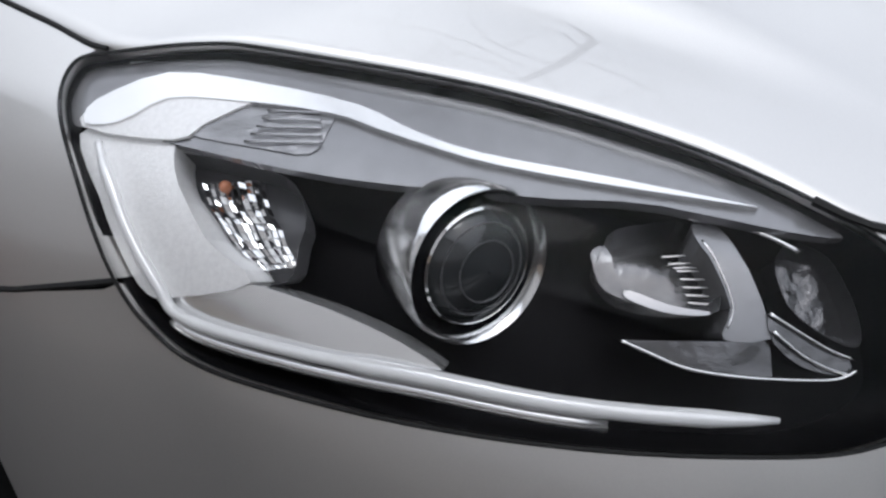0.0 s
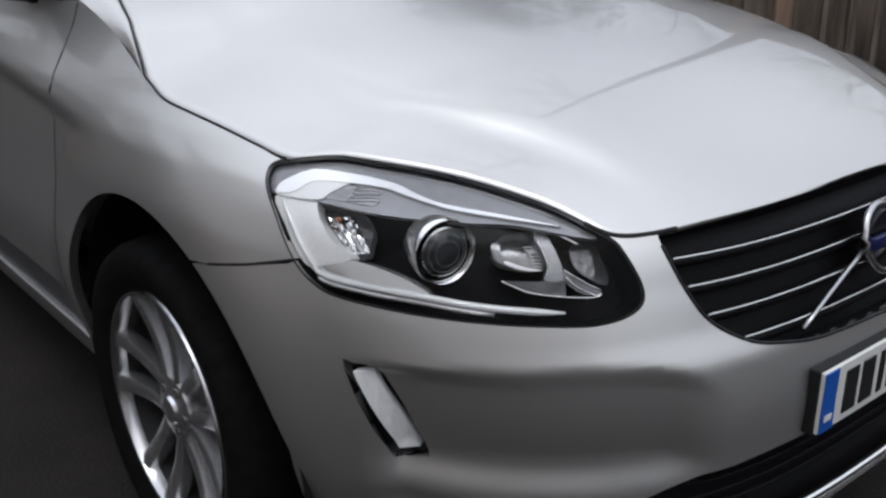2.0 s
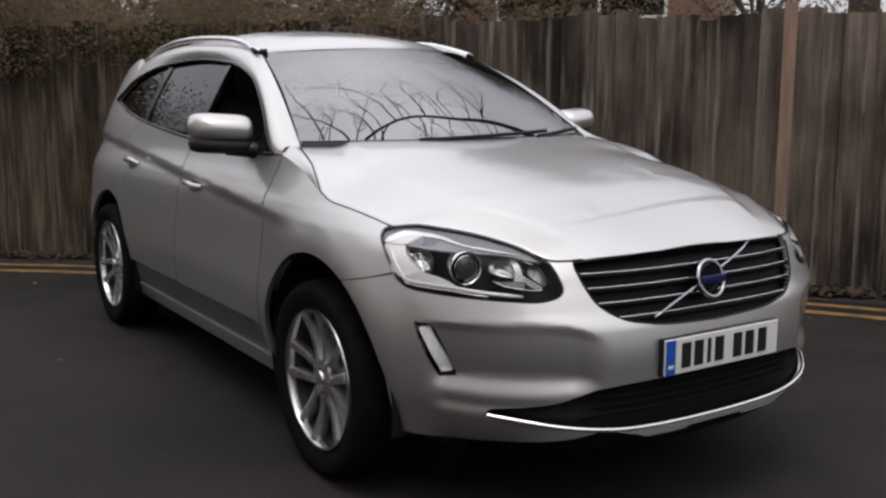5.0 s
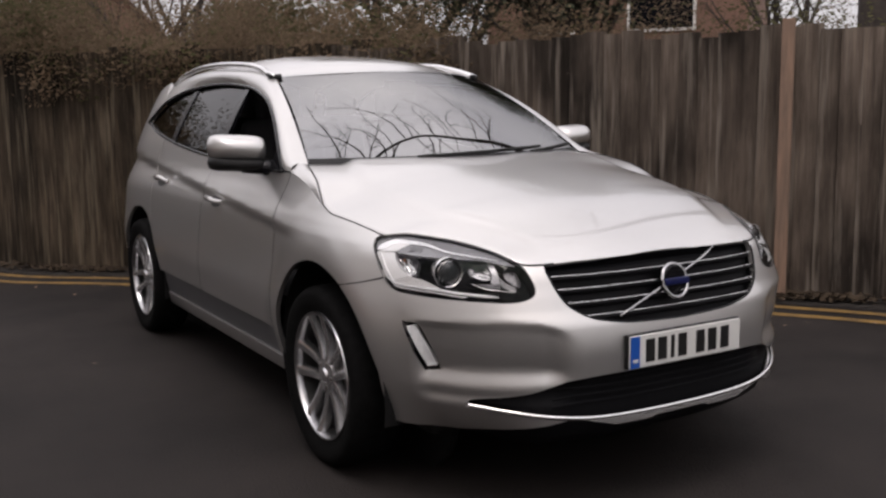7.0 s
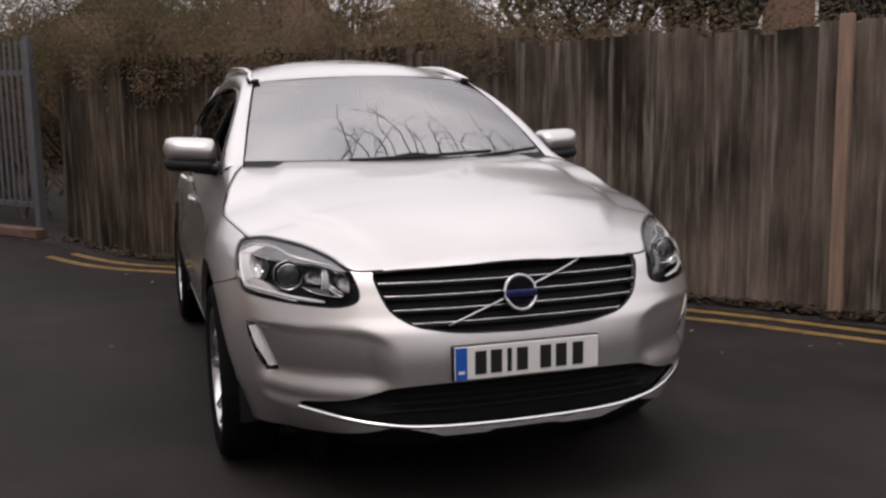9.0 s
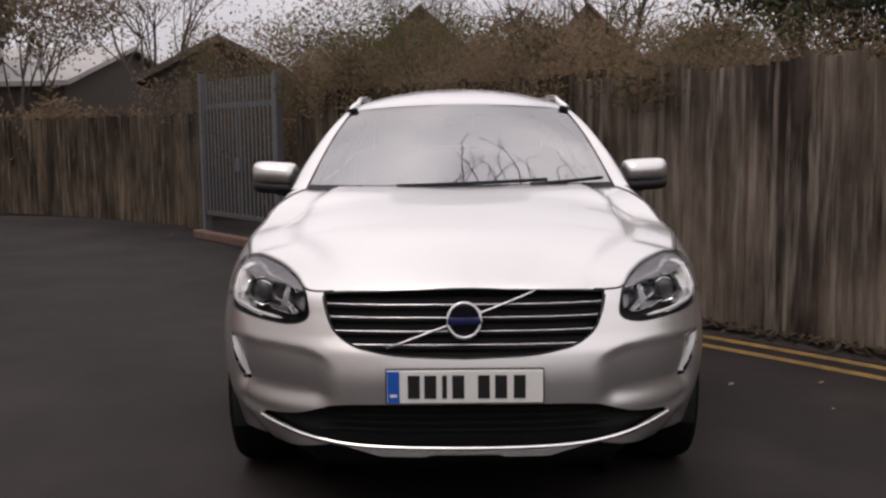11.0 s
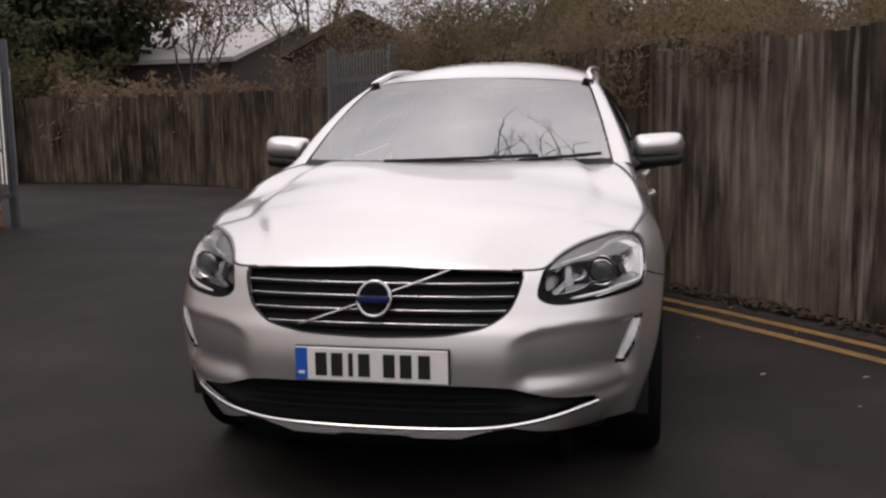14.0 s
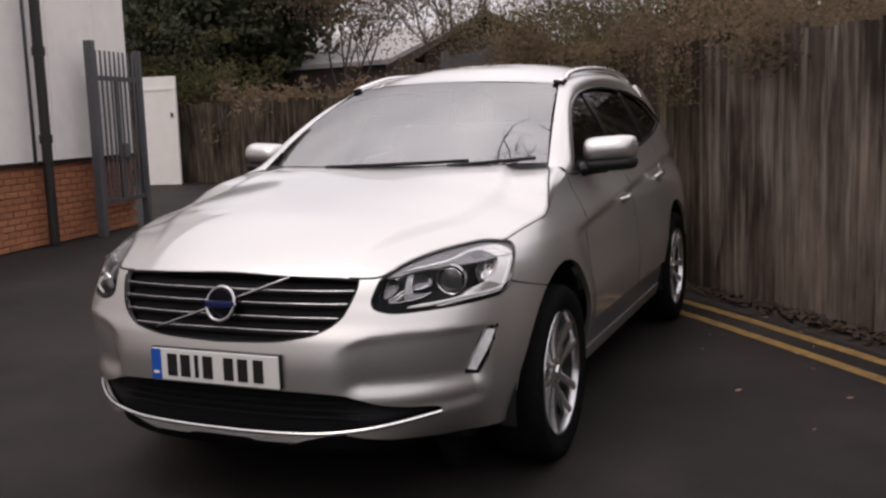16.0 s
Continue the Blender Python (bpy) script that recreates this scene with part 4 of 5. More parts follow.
    bar = [(.6320, .656), (.6115, .660), (.5815, .524), (.6010, .517)]
    patch("light_bar", dense(bar, .015), RUNLENS, drl, side=s, depth=-.001, step=.02, thick=-.016, label="clear bright light bar")

# ---- ground and road marks ----
tagged(link_mesh("ground", [(-220, -220, 0), (220, -220, 0), (220, 220, 0), (-220, 220, 0)], [(0, 1, 2, 3)], ASPHALT), "dark worn asphalt of a narrow lane", "road", kind="structure")
LINE = [(-9.0, 14.3), (-6.4, 13.4), (-4.2, 11.7), (-2.68, 9.25), (-1.5, 6.62), (-.6, 5.68), (.86, 4.28), (1.73, 3.33), (2.5, 2.42), (2.9, 1.88), (3.3, 1.33), (4.4, -.4), (5.4, -2.6), (6.2, -5.5), (6.6, -9)]
line = [Vector((x, y, 0)) for x, y in rounded(LINE, 8, False)]


def offset(pts, d):
    out = []
    for i, p in enumerate(pts):
        t = (pts[min(i + 1, len(pts) - 1)] - pts[max(i - 1, 0)]).normalized()
        out.append(p + Vector((-t.y, t.x, 0)) * d)
    return out


def ribbon(pts, a, b, z):
    l, r = offset(pts, a), offset(pts, b)
    v = [(p.x, p.y, z) for p in l] + [(p.x, p.y, z) for p in r]
    n = len(pts)
    return v, [(i, n + i, n + i + 1, i + 1) for i in range(n - 1)]


main = [p + Vector((-.13, -.07, 0)) * smooth_step(2.4, .2, p.y) for p in line if p.y < 7.4]
for a in (.0, -.24):
    tagged(link_mesh("road_line", *ribbon(main, a + .042, a - .042, .004), YELLOW), "worn yellow no-parking line painted on the asphalt", "road marking", "double yellow lines", "structure")
# leaves and soil, coloured extra dark to take in the fence foot's shadow
tagged(link_mesh("verge", *ribbon(line, .55, .10, .003), SHADED_SOIL), "strip of dead leaves and soil at the fence foot, its shade in the colour", "verge", kind="structure")

# ---- fences ----
board_mesh = {}


def board_data(w, h, wood):
    key = (round(w, 2), round(h, 2), wood.name)
    if key not in board_mesh:
        me = bpy.data.meshes.new("board")
        bm = box_bm((w, .016, h), (0, 0, h / 2))
        bm.to_mesh(me)
        bm.free()
        me.materials.append(wood)
        board_mesh[key] = me
    return board_mesh[key]


def fence(name, pts, height, label, pitch=.135, post_every=2.4, behind=1, wood=BOARD):
    fn = thing(name, (0, 0, 0), label, "fence")
    seg = [(a, b) for a, b in zip(pts, pts[1:])]
    run, k, since = 0.0, 0, 0.6
    for a, b in seg:
        d, ln = (b - a).normalized(), (b - a).length
        ang = math.degrees(math.atan2(d.y, d.x))
        while run < ln:
            p = a + d * run
            h = height + random.choice((0, 0, .01, .02, -.01, -.03, .04))
            ob = new("board", board_data(pitch * random.choice((1.08, 1.13, 1.18)), round(h, 2), wood))
            ob.parent = fn
            ob.matrix_world = pose(p.x, p.y, .02, random.uniform(-.5, .5), random.uniform(-.25, .25), ang + random.uniform(-3, 3) + 5)
            run += pitch
            since += pitch
            k += 1
            if since > post_every:
                since = 0
                nrm = Vector((-d.y, d.x, 0)) * behind
                q = p + nrm * .075
                part("post", box_bm((.095, .075, height - .02), (0, 0, (height - .02) / 2), .006), OLDPOST, fn).matrix_world = pose(q.x, q.y, 0, 0, 0, ang)
        run -= ln
    for z in (.35, 1.0, 1.6):
        back = offset(pts, .045 * behind)
        v, f = tube([q + Vector((0, 0, z)) for q in back], .035, 4)
        link_mesh("rail", v, f, OLDPOST, fn)
    return fn


fl = offset(line, .40)
fence("fence", [p for p in fl if 4.55 < p.y < 8.55], 1.84, "dark overgrown stretch of the timber fence", wood=OLDBOARD)
fence_main = fence("fence", [p for p in fl if p.y < 4.85], 1.84, "tall weathered close-board timber fence along the lane")
part("new_post", box_bm((.085, .07, 1.93), (0, 0, .965), .006), POST, fence_main, "newer pale timber post").matrix_world = pose(3.10, 2.12, 0, 0, 0, -53)
far = [Vector(p) for p in ((-3.55, 10.6, 0), (-4.2, 12.0, 0), (-5.4, 13.1, 0), (-7.0, 14.3, 0), (-8.3, 15.1, 0), (-10.5, 15.3, 0), (-13.5, 15.6, 0))]
fence("fence", far, 1.75, "weathered timber fence at the bend of the lane", pitch=.14, behind=-1, wood=OLDBOARD)


# ---- trellis on the far fence ----
trellis = thing("trellis", (-4.15, 11.95, 1.70), "small square wooden trellis above the fence top", "trellis", turn=130)
for k in range(5):
    part("slat", box_bm((.022, .014, .62), (-.18 + .09 * k, 0, .31)), OLDPOST, trellis)
for k in range(6):
    part("slat", box_bm((.40, .014, .022), (0, -.015, .06 + .10 * k)), OLDPOST, trellis)

# ---- steel gates ----
def gate(name, a, b, height, label, base=.30):
    a, b = Vector((*a, 0)), Vector((*b, 0))
    d, ln = (b - a).normalized(), (b - a).length
    ang = math.degrees(math.atan2(d.y, d.x))
    g = thing(name, a, label, "gate", turn=ang)

    def piece(nm, size, at, lab=""):
        o = part(nm, box_bm(size, at, .004), STEEL, g, lab)
        return o
    piece("post", (.10, .10, height + .12), (0, 0, (height + .12) / 2))
    piece("post", (.09, .09, height + .05), (ln, 0, (height + .05) / 2))
    piece("cross_rail", (ln, .05, .06), (ln / 2, 0, height - .33))
    piece("cross_rail", (ln, .05, .06), (ln / 2, 0, base))
    n = int(ln / .115)
    for i in range(n):
        piece("pale", (.042, .012, height - base + .02), ((i + .7) * ln / (n + .4), -.03, (height + base) / 2))
    piece("stile", (.05, .05, height - base - .3), (ln * .5, .0, (height + base - .3) / 2))
    piece("lock_box", (.12, .06, .18), (ln * .5 + .05, -.03, 1.05))
    return g


gate("gate", (-3.50, 10.45), (-2.15, 8.68), 2.15, "grey steel palisade gate between timber fences", .36)
gate("gate", (-6.70, 6.80), (-6.97, 7.97), 2.30, "open grey steel palisade gate beside the building", .42)
tagged(part("kerb", box_bm((2.5, .14, .12), (-2.90, 9.45, .06), .02, None, Matrix.Rotation(radians(-53), 4, "Z")), ROOF), "red-brown kerb under the gate", "kerb", kind="structure")

# ---- cream building with brick plinth ----
wa, wb = Vector((-3.36, -14.0, 0)), Vector((-7.10, 8.0, 0))
wd = (wb - wa).normalized()
wang = math.degrees(math.atan2(wd.y, wd.x))
wlen = (wb - wa).length
hall = thing("building", wa, "cream sheet-clad building with an orange brick plinth", "building", turn=wang)
part("wall", box_bm((wlen, 5.0, 4.2), (wlen / 2, 2.56, 3.08)), CLAD, hall, "cream sheeting")
part("plinth", box_bm((wlen, 4.9, .98), (wlen / 2, 2.54, .49)), MORTAR, hall, "mortar core of the plinth")
part("drip_rail", box_bm((wlen, .07, .035), (wlen / 2, .03, .975)), BLACKM, hall, "dark drip edge")
part("roof", box_bm((wlen + .4, 5.4, .18), (wlen / 2, 2.5, 5.25), .02), PALE, hall, "pale flat roof")
for i in range(22):
    part("sheet_joint", box_bm((.03, .012, 4.1), (.6 + i * 1.0, .058, 3.06)), CLAD, hall)
brick_me = bpy.data.meshes.new("brick")
bm = box_bm((.215, .05, .065), (0, 0, 0), .004)
bm.to_mesh(brick_me)
bm.free()
brick_me.materials.append(BRICK)
for r in range(13):
    for c in range(18):
        x = wlen - .13 - c * .225 - (.112 if r % 2 else 0)
        ob = new("brick", brick_me)
        ob.parent = hall
        ob.location = (x, .078, .045 + r * .075)
pipe = link_mesh("downpipe", *tube([(-6.67, 5.95, 0.02), (-6.67, 5.95, .9), (-6.67, 5.95, 5.1)], .062, 12), PIPE, None, smooth=True, sharp=50)
tagged(pipe, "black iron downpipe fixed to the building wall", "downpipe")
for z in (1.25, 2.25, 3.6):
    v, f = tube([(-6.67, 5.95, z - .05), (-6.67, 5.95, z + .05)], .078, 12)
    link_mesh("collar", v, f, PIPE, pipe, smooth=True, sharp=50)
cable = link_mesh("cable_conduit", *tube([(-6.625, 5.72, .96), (-6.625, 5.72, 5.1)], .02, 8), STEEL, None, smooth=True)
tagged(cable, "thin grey conduit on the cream wall", "conduit")

# white door panel standing at the end
panel = thing("white_door", (-12.36, 14.95, 0), "white door panel standing by the far fence", "door panel", turn=8)
part("leaf", box_bm((1.02, .06, 2.38), (0, 0, 1.20), .006), WHITEP, panel)
part("top_rail", box_bm((.80, .02, .05), (0, -.036, 2.12)), WHITEP, panel)
part("latch", box_bm((.05, .05, .10), (.40, -.05, 1.55), .008), STEEL, panel)


# ---- sheds, houses and distance ----
def gable(name, at, size, ridge, turn, wall, roof, label, cat, windows=()):
    w, d, h = size
    o = thing(name, at, label, cat, turn=turn)
    v = [(-w / 2, 0, 0), (w / 2, 0, 0), (w / 2, 0, h), (0, 0, ridge), (-w / 2, 0, h)]
    v += [(x, d, z) for x, _, z in v]
    link_mesh("wall", v, [(0, 1, 2, 3, 4), (9, 8, 7, 6, 5), (0, 5, 6, 1), (1, 6, 7, 2), (0, 4, 9, 5)], wall, o)
    for e in (-1, 1):
        p0, p1 = Vector((e * (w / 2 + .2), -.2, h - .2 * (ridge - h) / (w / 2))), Vector((0, -.2, ridge + .02))
        q = [p0, p1, p1 + Vector((0, d + .4, 0)), p0 + Vector((0, d + .4, 0))]
        q += [x + Vector((0, 0, .12)) for x in q]
        link_mesh("roof", q, [(0, 1, 2, 3), (4, 7, 6, 5), (0, 4, 5, 1), (1, 5, 6, 2), (2, 6, 7, 3), (3, 7, 4, 0)], roof, o, "pitched roof")
    for x, z, ww, hh in windows:
        win = part("window", box_bm((ww + .14, .08, hh + .14), (x, -.02, z)), WHITEP, o)
        part("pane", box_bm((ww, .03, hh), (x, -.055, z)), BLACKG, win)
    return o


gable("shed", (-4.0, 13.6, 0), (2.3, 3.4, 2.42), 3.0, 12, SHEDW, SHEDW, "dark timber shed behind the gate", "shed")
gable("house", (-1.0, 27, 0), (6, 9, 2.6), 5.2, 5, HOUSEW, ROOF, "brown brick house with a steep gable beyond the trees", "house", [(-1.2, 2.0, 1, 1.1)])
gable("house", (4.5, 30, 0), (6, 9, 2.6), 5.6, -4, HOUSEW, ROOF, "brown brick house beyond the bare trees", "house", [(0, 2.4, 1.2, 1.1)])
gable("house", (13.8, 16.4, 0), (6.4, 9, 5.0), 7.2, -52, HOUSEW, ROOF, "brown brick house with white windows behind the fence", "house", [(-1.5, 3.75, 1.2, 1.3), (1.2, 3.75, 1.5, 1.3), (-.2, 1.3, 1.2, 1.2)])
gable("outbuilding", (-8.9, 24, 0), (7, 6, 2.75), 3.8, 82, SHEDW, PALE, "low dark outbuilding with a pale sheet roof", "outbuilding")


# ---- trees and shrubs ----
def limbs(rng, base, direction, length, radius, depth, out, tips, spread=.55, droop=0.0):
    pts, rad = [base], [radius]
    d, p = direction.normalized(), base
    n = 5
    for i in range(n):
        d = (d + Vector((rng.uniform(-1, 1), rng.uniform(-1, 1), rng.uniform(-.5, .8) - droop)) * .17).normalized()
        p = p + d * (length / n)
        pts.append(p)
        rad.append(radius * (1 - .6 * (i + 1) / n))
    v, f = tube(pts, rad, 5 if depth > 1 else 4 if depth else 3)
    o = len(out[0])
    out[0].extend(v)
    out[1].extend(tuple(i + o for i in q) for q in f)
    if depth == 0:
        tips.append(pts[-1])
        tips.append(pts[3])
        return
    for k in range(rng.choice((3, 4, 4, 5))):
        i = rng.choice((2, 3, 4, 5, 5))
        nd = (d + Vector((rng.gauss(0, 1), rng.gauss(0, 1), rng.gauss(.15, .6))) * spread).normalized()
        limbs(rng, pts[i], nd, length * rng.uniform(.5, .75), rad[i] * .62, depth - 1, out, tips, spread, droop)


def leaves(rng, places, count, size, spread):
    v, f = [], []
    for _ in range(count):
        c = rng.choice(places) + Vector((max(-1.7, min(1.7, rng.gauss(0, 1))), max(-1.7, min(1.7, rng.gauss(0, 1))), max(-1.2, min(1.2, rng.gauss(0, .8))))) * spread
        if c.z < .1:
            continue
        a = Vector((rng.gauss(0, 1), rng.gauss(0, 1), rng.gauss(0, 1))).normalized()
        b = a.orthogonal().normalized()
        s = size * rng.uniform(.6, 1.4)
        o = len(v)
        v += [c - a * s, c + b * s * .45, c + a * s, c - b * s * .45]
        f.append((o, o + 1, o + 2, o + 3))
    return v, f


def tree(name, at, height, seed, label, leaf=None, count=0, size=.06, spread=.25, depth=4, lean=(0, 0), radius=.13, trunk_to=.35):
    rng = random.Random(seed)
    t = thing(name, at, label, "tree")
    lean = Vector((*lean, 1)).normalized()
    top = lean * height * trunk_to
    v, f = tube([Vector((0, 0, -.1)), top * .33 + Vector((.04, .02, 0)), top * .66, top], [radius * 1.25, radius, radius * .88, radius * .75], 9)
    link_mesh("trunk", v, f, BARK, t, smooth=True)
    out, tips = ([], []), []
    for k in range(5):
        a = k * 1.26 + rng.uniform(-.3, .3)
        limbs(rng, top * rng.uniform(.75, 1), Vector((math.cos(a) * .6, math.sin(a) * .6, rng.uniform(.5, 1.2))) + lean * .5, height * .34, radius * .5, depth - 1, out, tips)
    link_mesh("branch_work", out[0], out[1], BARK, t, "bare branches")
    if leaf:
        link_mesh("crown", *leaves(rng, tips, count, size, spread), leaf, t, "sparse leaves")
    return t


def shrub(at, size, seed, leaf, count, label, leaf_size=.024):
    rng = random.Random(seed)
    t = thing("shrub", at, label, "shrub")
    w, d, h = size
    out, tips = ([], []), []
    for k in range(14):
        b = Vector((rng.uniform(-w, w) * .35, rng.uniform(-d, d) * .35, 0))
        limbs(rng, b, Vector((rng.gauss(0, .35), rng.gauss(0, .35), 1)), h * .55, .022, 2, out, tips)
    tagged(link_mesh("stem_tangle", out[0], out[1], TWIG, t, "brown stems"), kind="stuff")
    places = [Vector((rng.uniform(-w, w) / 2, rng.uniform(-d, d) / 2, h * rng.uniform(.25, 1) ** .7)) for _ in range(40)] + tips[::2]
    link_mesh("foliage", *leaves(rng, places, int(count * 4.6), leaf_size, .17), leaf, t, "ragged leaves")
    return t


# bare trees beyond the fence, over the car
def overhanging_tree(at, seed):
    """A tree whose one long bough reaches over the lane, with crooked side shoots."""
    rng = random.Random(seed)
    t = thing("overhanging_tree", (0, 0, 0), "bare tree behind the fence with a long bough over the lane", "tree")
    x, y, _ = at
    stem = rounded([(x, y, -.1), (x + .1, y, 2.2), (x - .1, y + .05, 4.4), (x - .9, y - .15, 6.3)], 5, False)
    v, f = tube([Vector(p) for p in stem], [.17 - .10 * i / (len(stem) - 1) for i in range(len(stem))], 10)
    link_mesh("trunk", v, f, BARK, t, "dark trunk", smooth=True)
    arm = rounded([(x - .9, y - .15, 6.3), (x - 2.0, y - .5, 7.0), (x - 3.4, y - .6, 7.3), (x - 4.8, y - .9, 7.5), (x - 6.2, y - 1.0, 7.8)], 6, False)
    v, f = tube([Vector(p) for p in arm], [.07 - .055 * i / (len(arm) - 1) for i in range(len(arm))], 8)
    link_mesh("bough", v, f, BARK, t, "long bare bough", smooth=True)
    out = ([], [])

    def shoot(p, d, length, radius, depth):
        pts, rad = [p], [radius]
        n = 7
        for i in range(n):
            d = (d + Vector((rng.gauss(0, 1), rng.gauss(0, .6), rng.gauss(0, .7))) * .22).normalized()
            p = p + d * (length / n)
            pts.append(p)
            rad.append(radius * (1 - .75 * (i + 1) / n))
        v, f = tube(pts, rad, 5 if depth else 4)
        o = len(out[0])
        out[0].extend(v)
        out[1].extend(tuple(i + o for i in q) for q in f)
        if depth:
            for _ in range(rng.choice((2, 3, 4)) + depth):
                i = rng.choice((1, 2, 3, 4, 5, 6))
                shoot(pts[i], (d + Vector((rng.gauss(0, .9), rng.gauss(0, .4), rng.gauss(0, .5)))).normalized(), length * rng.uniform(.16, .42), rad[i] * .6, depth - 1)
    for k in range(19):
        p = Vector(arm[min(len(arm) - 1, int((k + rng.random()) / 19 * len(arm)))])
        shoot(p, Vector((rng.gauss(.05, .28), 1, rng.gauss(-.05, .14))).normalized(), rng.uniform(1.4, 3.4), rng.uniform(.016, .027), 2)
    for k in range(16):
        p = Vector(arm[min(len(arm) - 1, int((k + rng.random()) / 16 * len(arm)))])
        shoot(p, Vector((rng.gauss(-.1, .5), -1, rng.gauss(.05, .25))).normalized(), rng.uniform(1.2, 3.0), rng.uniform(.014, .024), 2)
    link_mesh("side_shoots", out[0], out[1], BARK, t, "crooked bare side shoots")
    return t


overhanging_tree((5.75, 3.45, 0), 77)
for k, (x, y, h, r) in enumerate(((2.0, 14.5, 6, .09), (-.6, 15.8, 6, .08), (3.4, 17.0, 7, .12))):
    tree("bare_tree", (x, y, 0), h, 60 + k, "bare dark-trunked winter tree behind the fence", depth=5, radius=r)
tree("bare_tree", (-6.2, 17.5, 0), 7, 4, "slim bare tree behind the far fence", LEAFB, 3600, .045, .25, radius=.10, depth=5, trunk_to=.28)
tree("bare_tree", (-9.5, 18.5, 0), 6.5, 5, "tangled bare tree behind the far fence", LEAFB, 8000, .045, .35, radius=.08, depth=5, trunk_to=.25)
tree("dark_tree", (-14.9, 21.0, 0), 7.0, 6, "dark evergreen tree beyond the far fence", LEAFD, 52000, .13, .55, radius=.20, trunk_to=.20)
tree("dark_tree", (-17.2, 20.0, 0), 6, 7, "dull green tree beyond the far fence", LEAFG, 40000, .10, .6, radius=.2, trunk_to=.25)
tree("dark_tree", (6.7, 13.5, 0), 7, 8, "dark ivy-covered tree beyond the fence", LEAFD, 34000, .07, .4, radius=.3, trunk_to=.17)
tree("dark_tree", (6.0, 8.5, 0), 6.2, 14, "dark ivy-covered tree close behind the fence", LEAFD, 34000, .05, .3, radius=.22, trunk_to=.2)
for k, (x, y, h) in enumerate(((7.2, 5.6, 5.4), (6.7, 1.9, 5.0), (8.6, 3.8, 6.0))):
    tree("bare_tree", (x, y, 0), h, 90 + k, "low twiggy bare tree behind the fence", LEAFB, 2600, .03, .2, depth=5, radius=.08, trunk_to=.25)
for k, (x, y, w, h, leaf, n) in enumerate(((-.2, 7.6, 2.2, 2.5, LEAFB, 2200), (1.6, 6.2, 2.2, 2.4, LEAFB, 2000), (3.2, 4.6, 2.0, 2.2, LEAFB, 1500), (-1.6, 9.6, 2.2, 2.9, LEAFG, 2400),
                                           (-.8, 11.5, 3.0, 3.3, LEAFG, 2600), (.8, 13.5, 3.5, 3.6, LEAFB, 2600), (4.4, 3.2, 1.8, 2.15, LEAFG, 1100), (5.6, 8.5, 3.0, 2.7, LEAFB, 2200), (7.4, 6.4, 3.0, 2.5, LEAFB, 1800), (7.3, 10.4, 2.4, 3.0, LEAFG, 2600), (2.6, 8.4, 2.4, 2.9, LEAFG, 2600), (-2.0, 11.1, 1.5, 2.9, LEAFB, 2600), (-2.2, 14.0, 2.0, 3.4, LEAFG, 2000),
                                           (-12.5, 17.2, 3.0, 2.6, LEAFG, 2600), (-10.3, 16.8, 3.0, 1.95, LEAFB, 2600), (-7.6, 16.3, 2.5, 1.9, LEAFB, 1800), (-15.5, 16.5, 3, 3.0, LEAFG, 2400), (3.6, 10.6, 3, 2.6, LEAFB, 3200), (-14.6, 19.0, 3.5, 4.6, LEAFD, 5000), (-15.8, 18.6, 4, 4.5, LEAFG, 4000))):
    near, away = .55 if -2.5 < x < 6 and y < 10 else 0, y > 15
    shrub((x + near, y + near, 0), (w, w * .8, h), 20 + k, leaf, int(n * .45) if away else n, "ragged brown winter shrub behind the fence" if leaf is LEAFB else "dull green shrub behind the fence", .065 if away else .024)
# far hedge line that closes the view
rng = random.Random(5)
v, f = leaves(rng, [Vector((38 * math.cos(a) + rng.uniform(-3, 3), 36 * math.sin(a) + rng.uniform(-3, 3), h)) for a in np.linspace(0, 6.28, 190) for h in (.5, 1.2, 1.9, 2.6)], 26000, .22, .8)
tagged(link_mesh("far_hedge", v, f, LEAFB), "distant ragged winter hedge", "hedge", kind="stuff")

# unseen hedge across the lane, added behind the walk for the car to mirror
rng = random.Random(9)
v, f = leaves(rng, [Vector((x, -13 + .05 * x * x * .3 + rng.uniform(-.8, .8), h)) for x in np.linspace(-14, 16, 70) for h in (.5, 1.2, 2.0, 2.6)], 11000, .16, .5)
tagged(link_mesh("hedge", v, f, LEAFG), "unseen hedge added behind the walk, mirrored in the car", "hedge", kind="stuff")

# wood that closes the view beyond the gardens
rng = random.Random(12)
spots = []
for _ in range(520):
    a, r = radians(rng.uniform(-14, 38)), rng.uniform(24, 31)
    top = 2.8 + 4.0 * noise.noise(Vector((a * 7, 0, 3)))
    if a > radians(5):
        top = 3.4 + 2.6 * noise.noise(Vector((a * 9, 2, 3)))
    spots.append(Vector((r * math.sin(a), -2 + r * math.cos(a), rng.uniform(.3, 1) * max(top, 1.6))))
v, f = leaves(rng, spots[:150], 34000, .10, .45)
tagged(link_mesh("far_wood", v, f, LEAFG), "dull green winter woodland beyond the gardens", "woodland", kind="stuff")
v, f = leaves(rng, spots[150:], 70000, .10, .42)
tagged(link_mesh("far_wood", v, f, LEAFB), "brown winter woodland beyond the gardens", "woodland", kind="stuff")

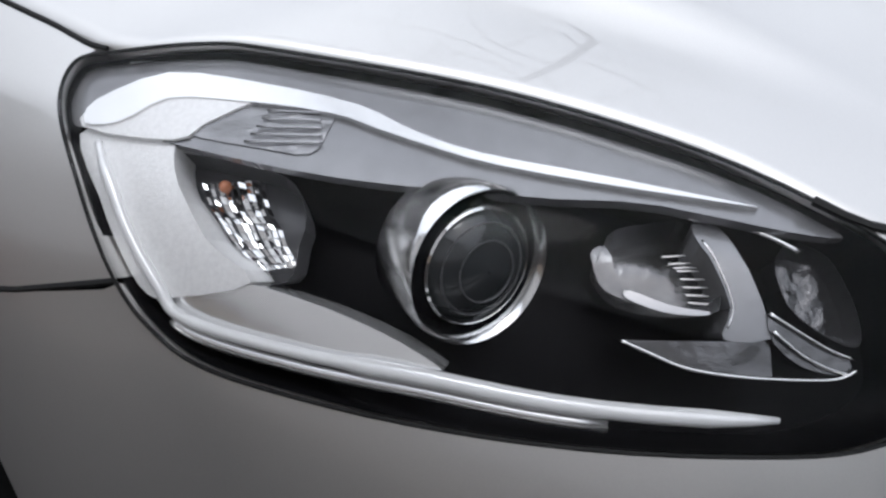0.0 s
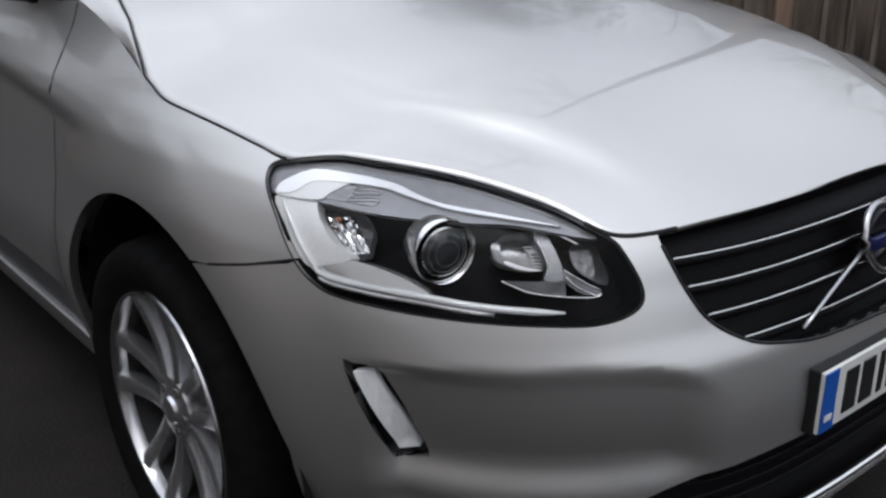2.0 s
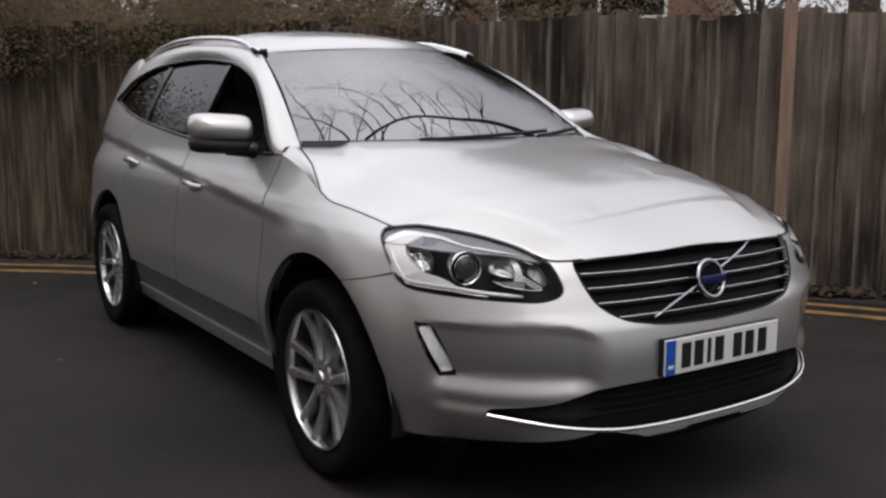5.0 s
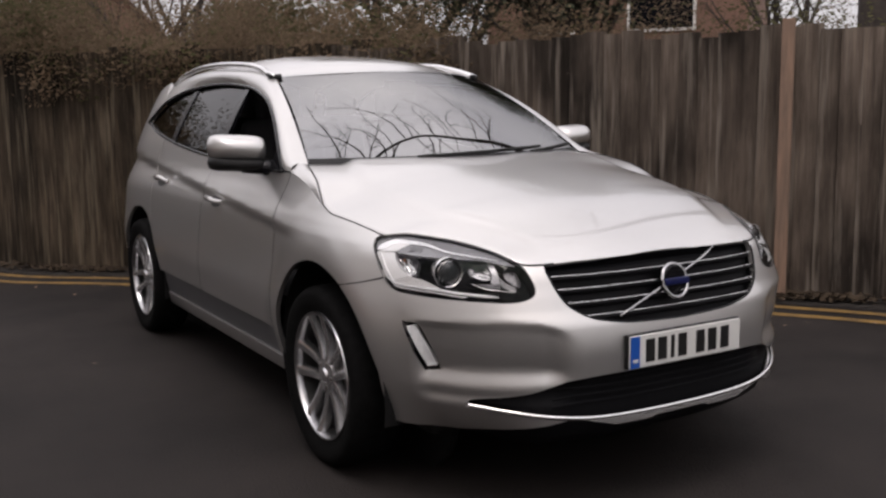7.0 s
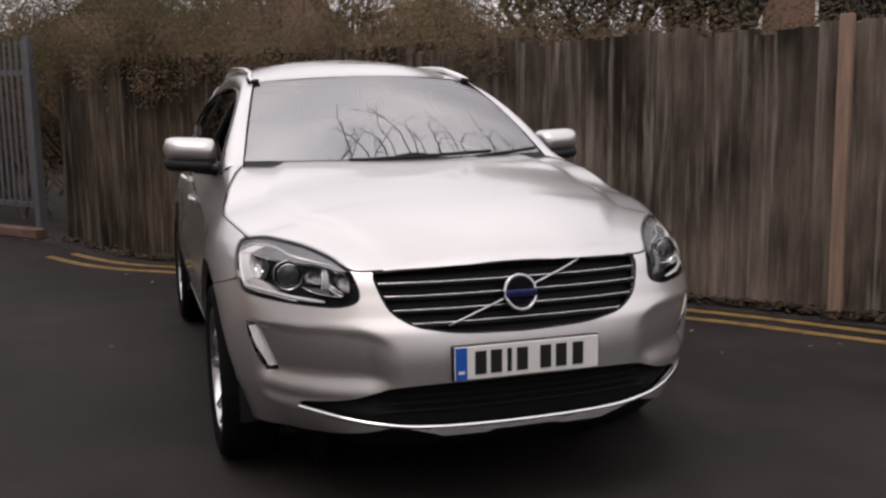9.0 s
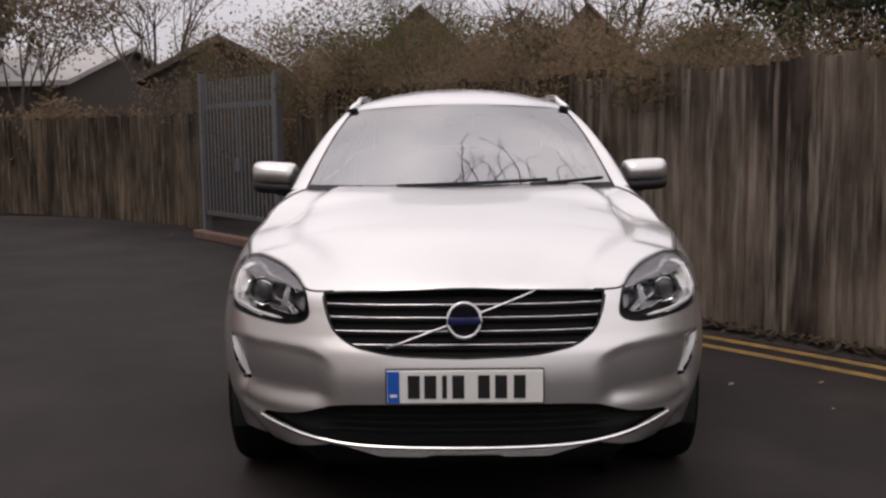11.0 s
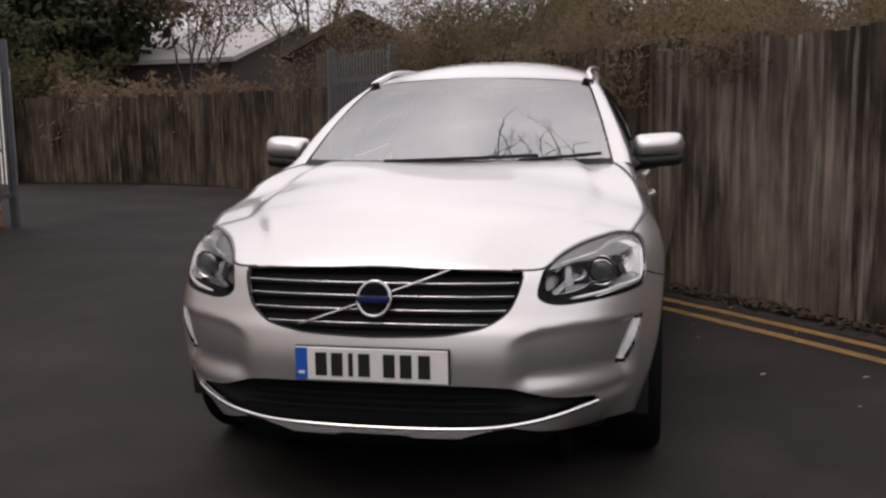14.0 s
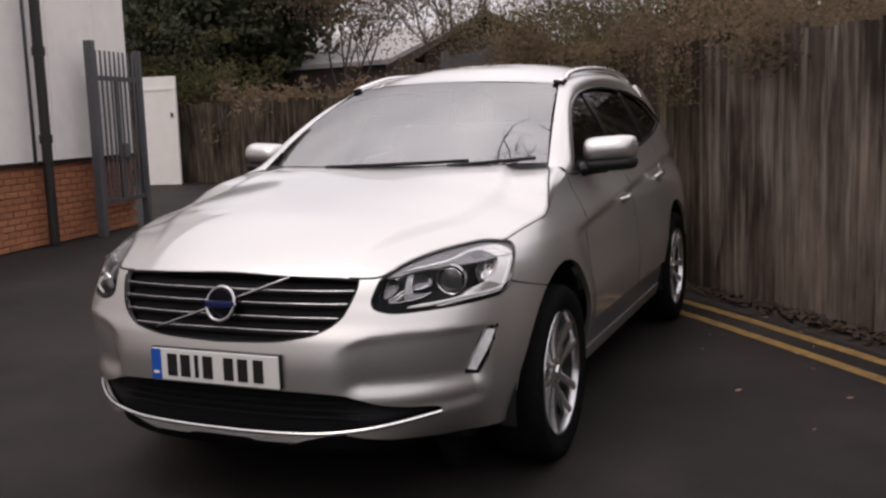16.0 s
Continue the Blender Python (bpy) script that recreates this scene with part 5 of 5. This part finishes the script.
# growth that spills over the fence top
rng = random.Random(31)
ridge = [p for p in offset(line, .46) if 4.2 < p.y < 8.4]
clumps = [p + Vector((rng.uniform(-.1, .1), rng.uniform(-.1, .1), rng.uniform(1.55, 2.2))) for p in ridge for _ in range(4) if rng.random() < .6]
v, f = leaves(rng, clumps, 15000, .021, .13)
tagged(link_mesh("climbing_growth", v, f, LEAFB), "brown dead climber spilling over the fence top", "climber", kind="stuff")
v, f = leaves(rng, clumps[::4], 2600, .026, .14)
tagged(link_mesh("climbing_growth", v, f, LEAFG), "olive ivy on the fence top", "climber", kind="stuff")
# fallen leaves on the asphalt
v, f = [], []
spots = [p for p in offset(line, -.02)] + far
for _ in range(170):
    c = rng.choice(spots) + Vector((rng.gauss(0, .5), rng.gauss(0, .5), 0))
    if rng.random() < .08:
        c = Vector((rng.uniform(-5, 4), rng.uniform(-4, 9), 0))
    if -1.1 < c.x < 1.1 and -.2 < c.y < 4.8:
        continue
    a, s_ = rng.uniform(0, 6.28), rng.uniform(.010, .022)
    d, e = Vector((math.cos(a), math.sin(a), .2)) * s_, Vector((-math.sin(a), math.cos(a), .1)) * s_ * .6
    o = len(v)
    c = Vector((c.x, c.y, .012))
    v += [c - d, c + e, c + d, c - e]
    f.append((o, o + 1, o + 2, o + 3))
tagged(link_mesh("fallen_leaves", v, f, POST), "scattered pale fallen leaves on the asphalt", "leaf litter", kind="stuff")

# damp leaf litter drifted against the fence foot
rng = random.Random(58)
v, f = [], []
foot = offset([p for p in line if p.y < 8.5], .29)
for _ in range(4200):
    i = rng.randrange(len(foot) - 1)
    c = foot[i].lerp(foot[i + 1], rng.random()) + Vector((rng.gauss(0, .06), rng.gauss(0, .06), 0))
    a, s_ = rng.uniform(0, 6.28), rng.uniform(.015, .035)
    d, e = Vector((math.cos(a), math.sin(a), rng.uniform(-.3, .6))) * s_, Vector((-math.sin(a), math.cos(a), rng.uniform(-.2, .5))) * s_ * .6
    c.z = rng.uniform(.022, .05)
    o = len(v)
    v += [c - d, c + e, c + d, c - e]
    f.append((o, o + 1, o + 2, o + 3))
tagged(link_mesh("leaf_litter", v, f, LITTER), "damp brown leaf litter along the fence foot", "leaf litter", kind="stuff")
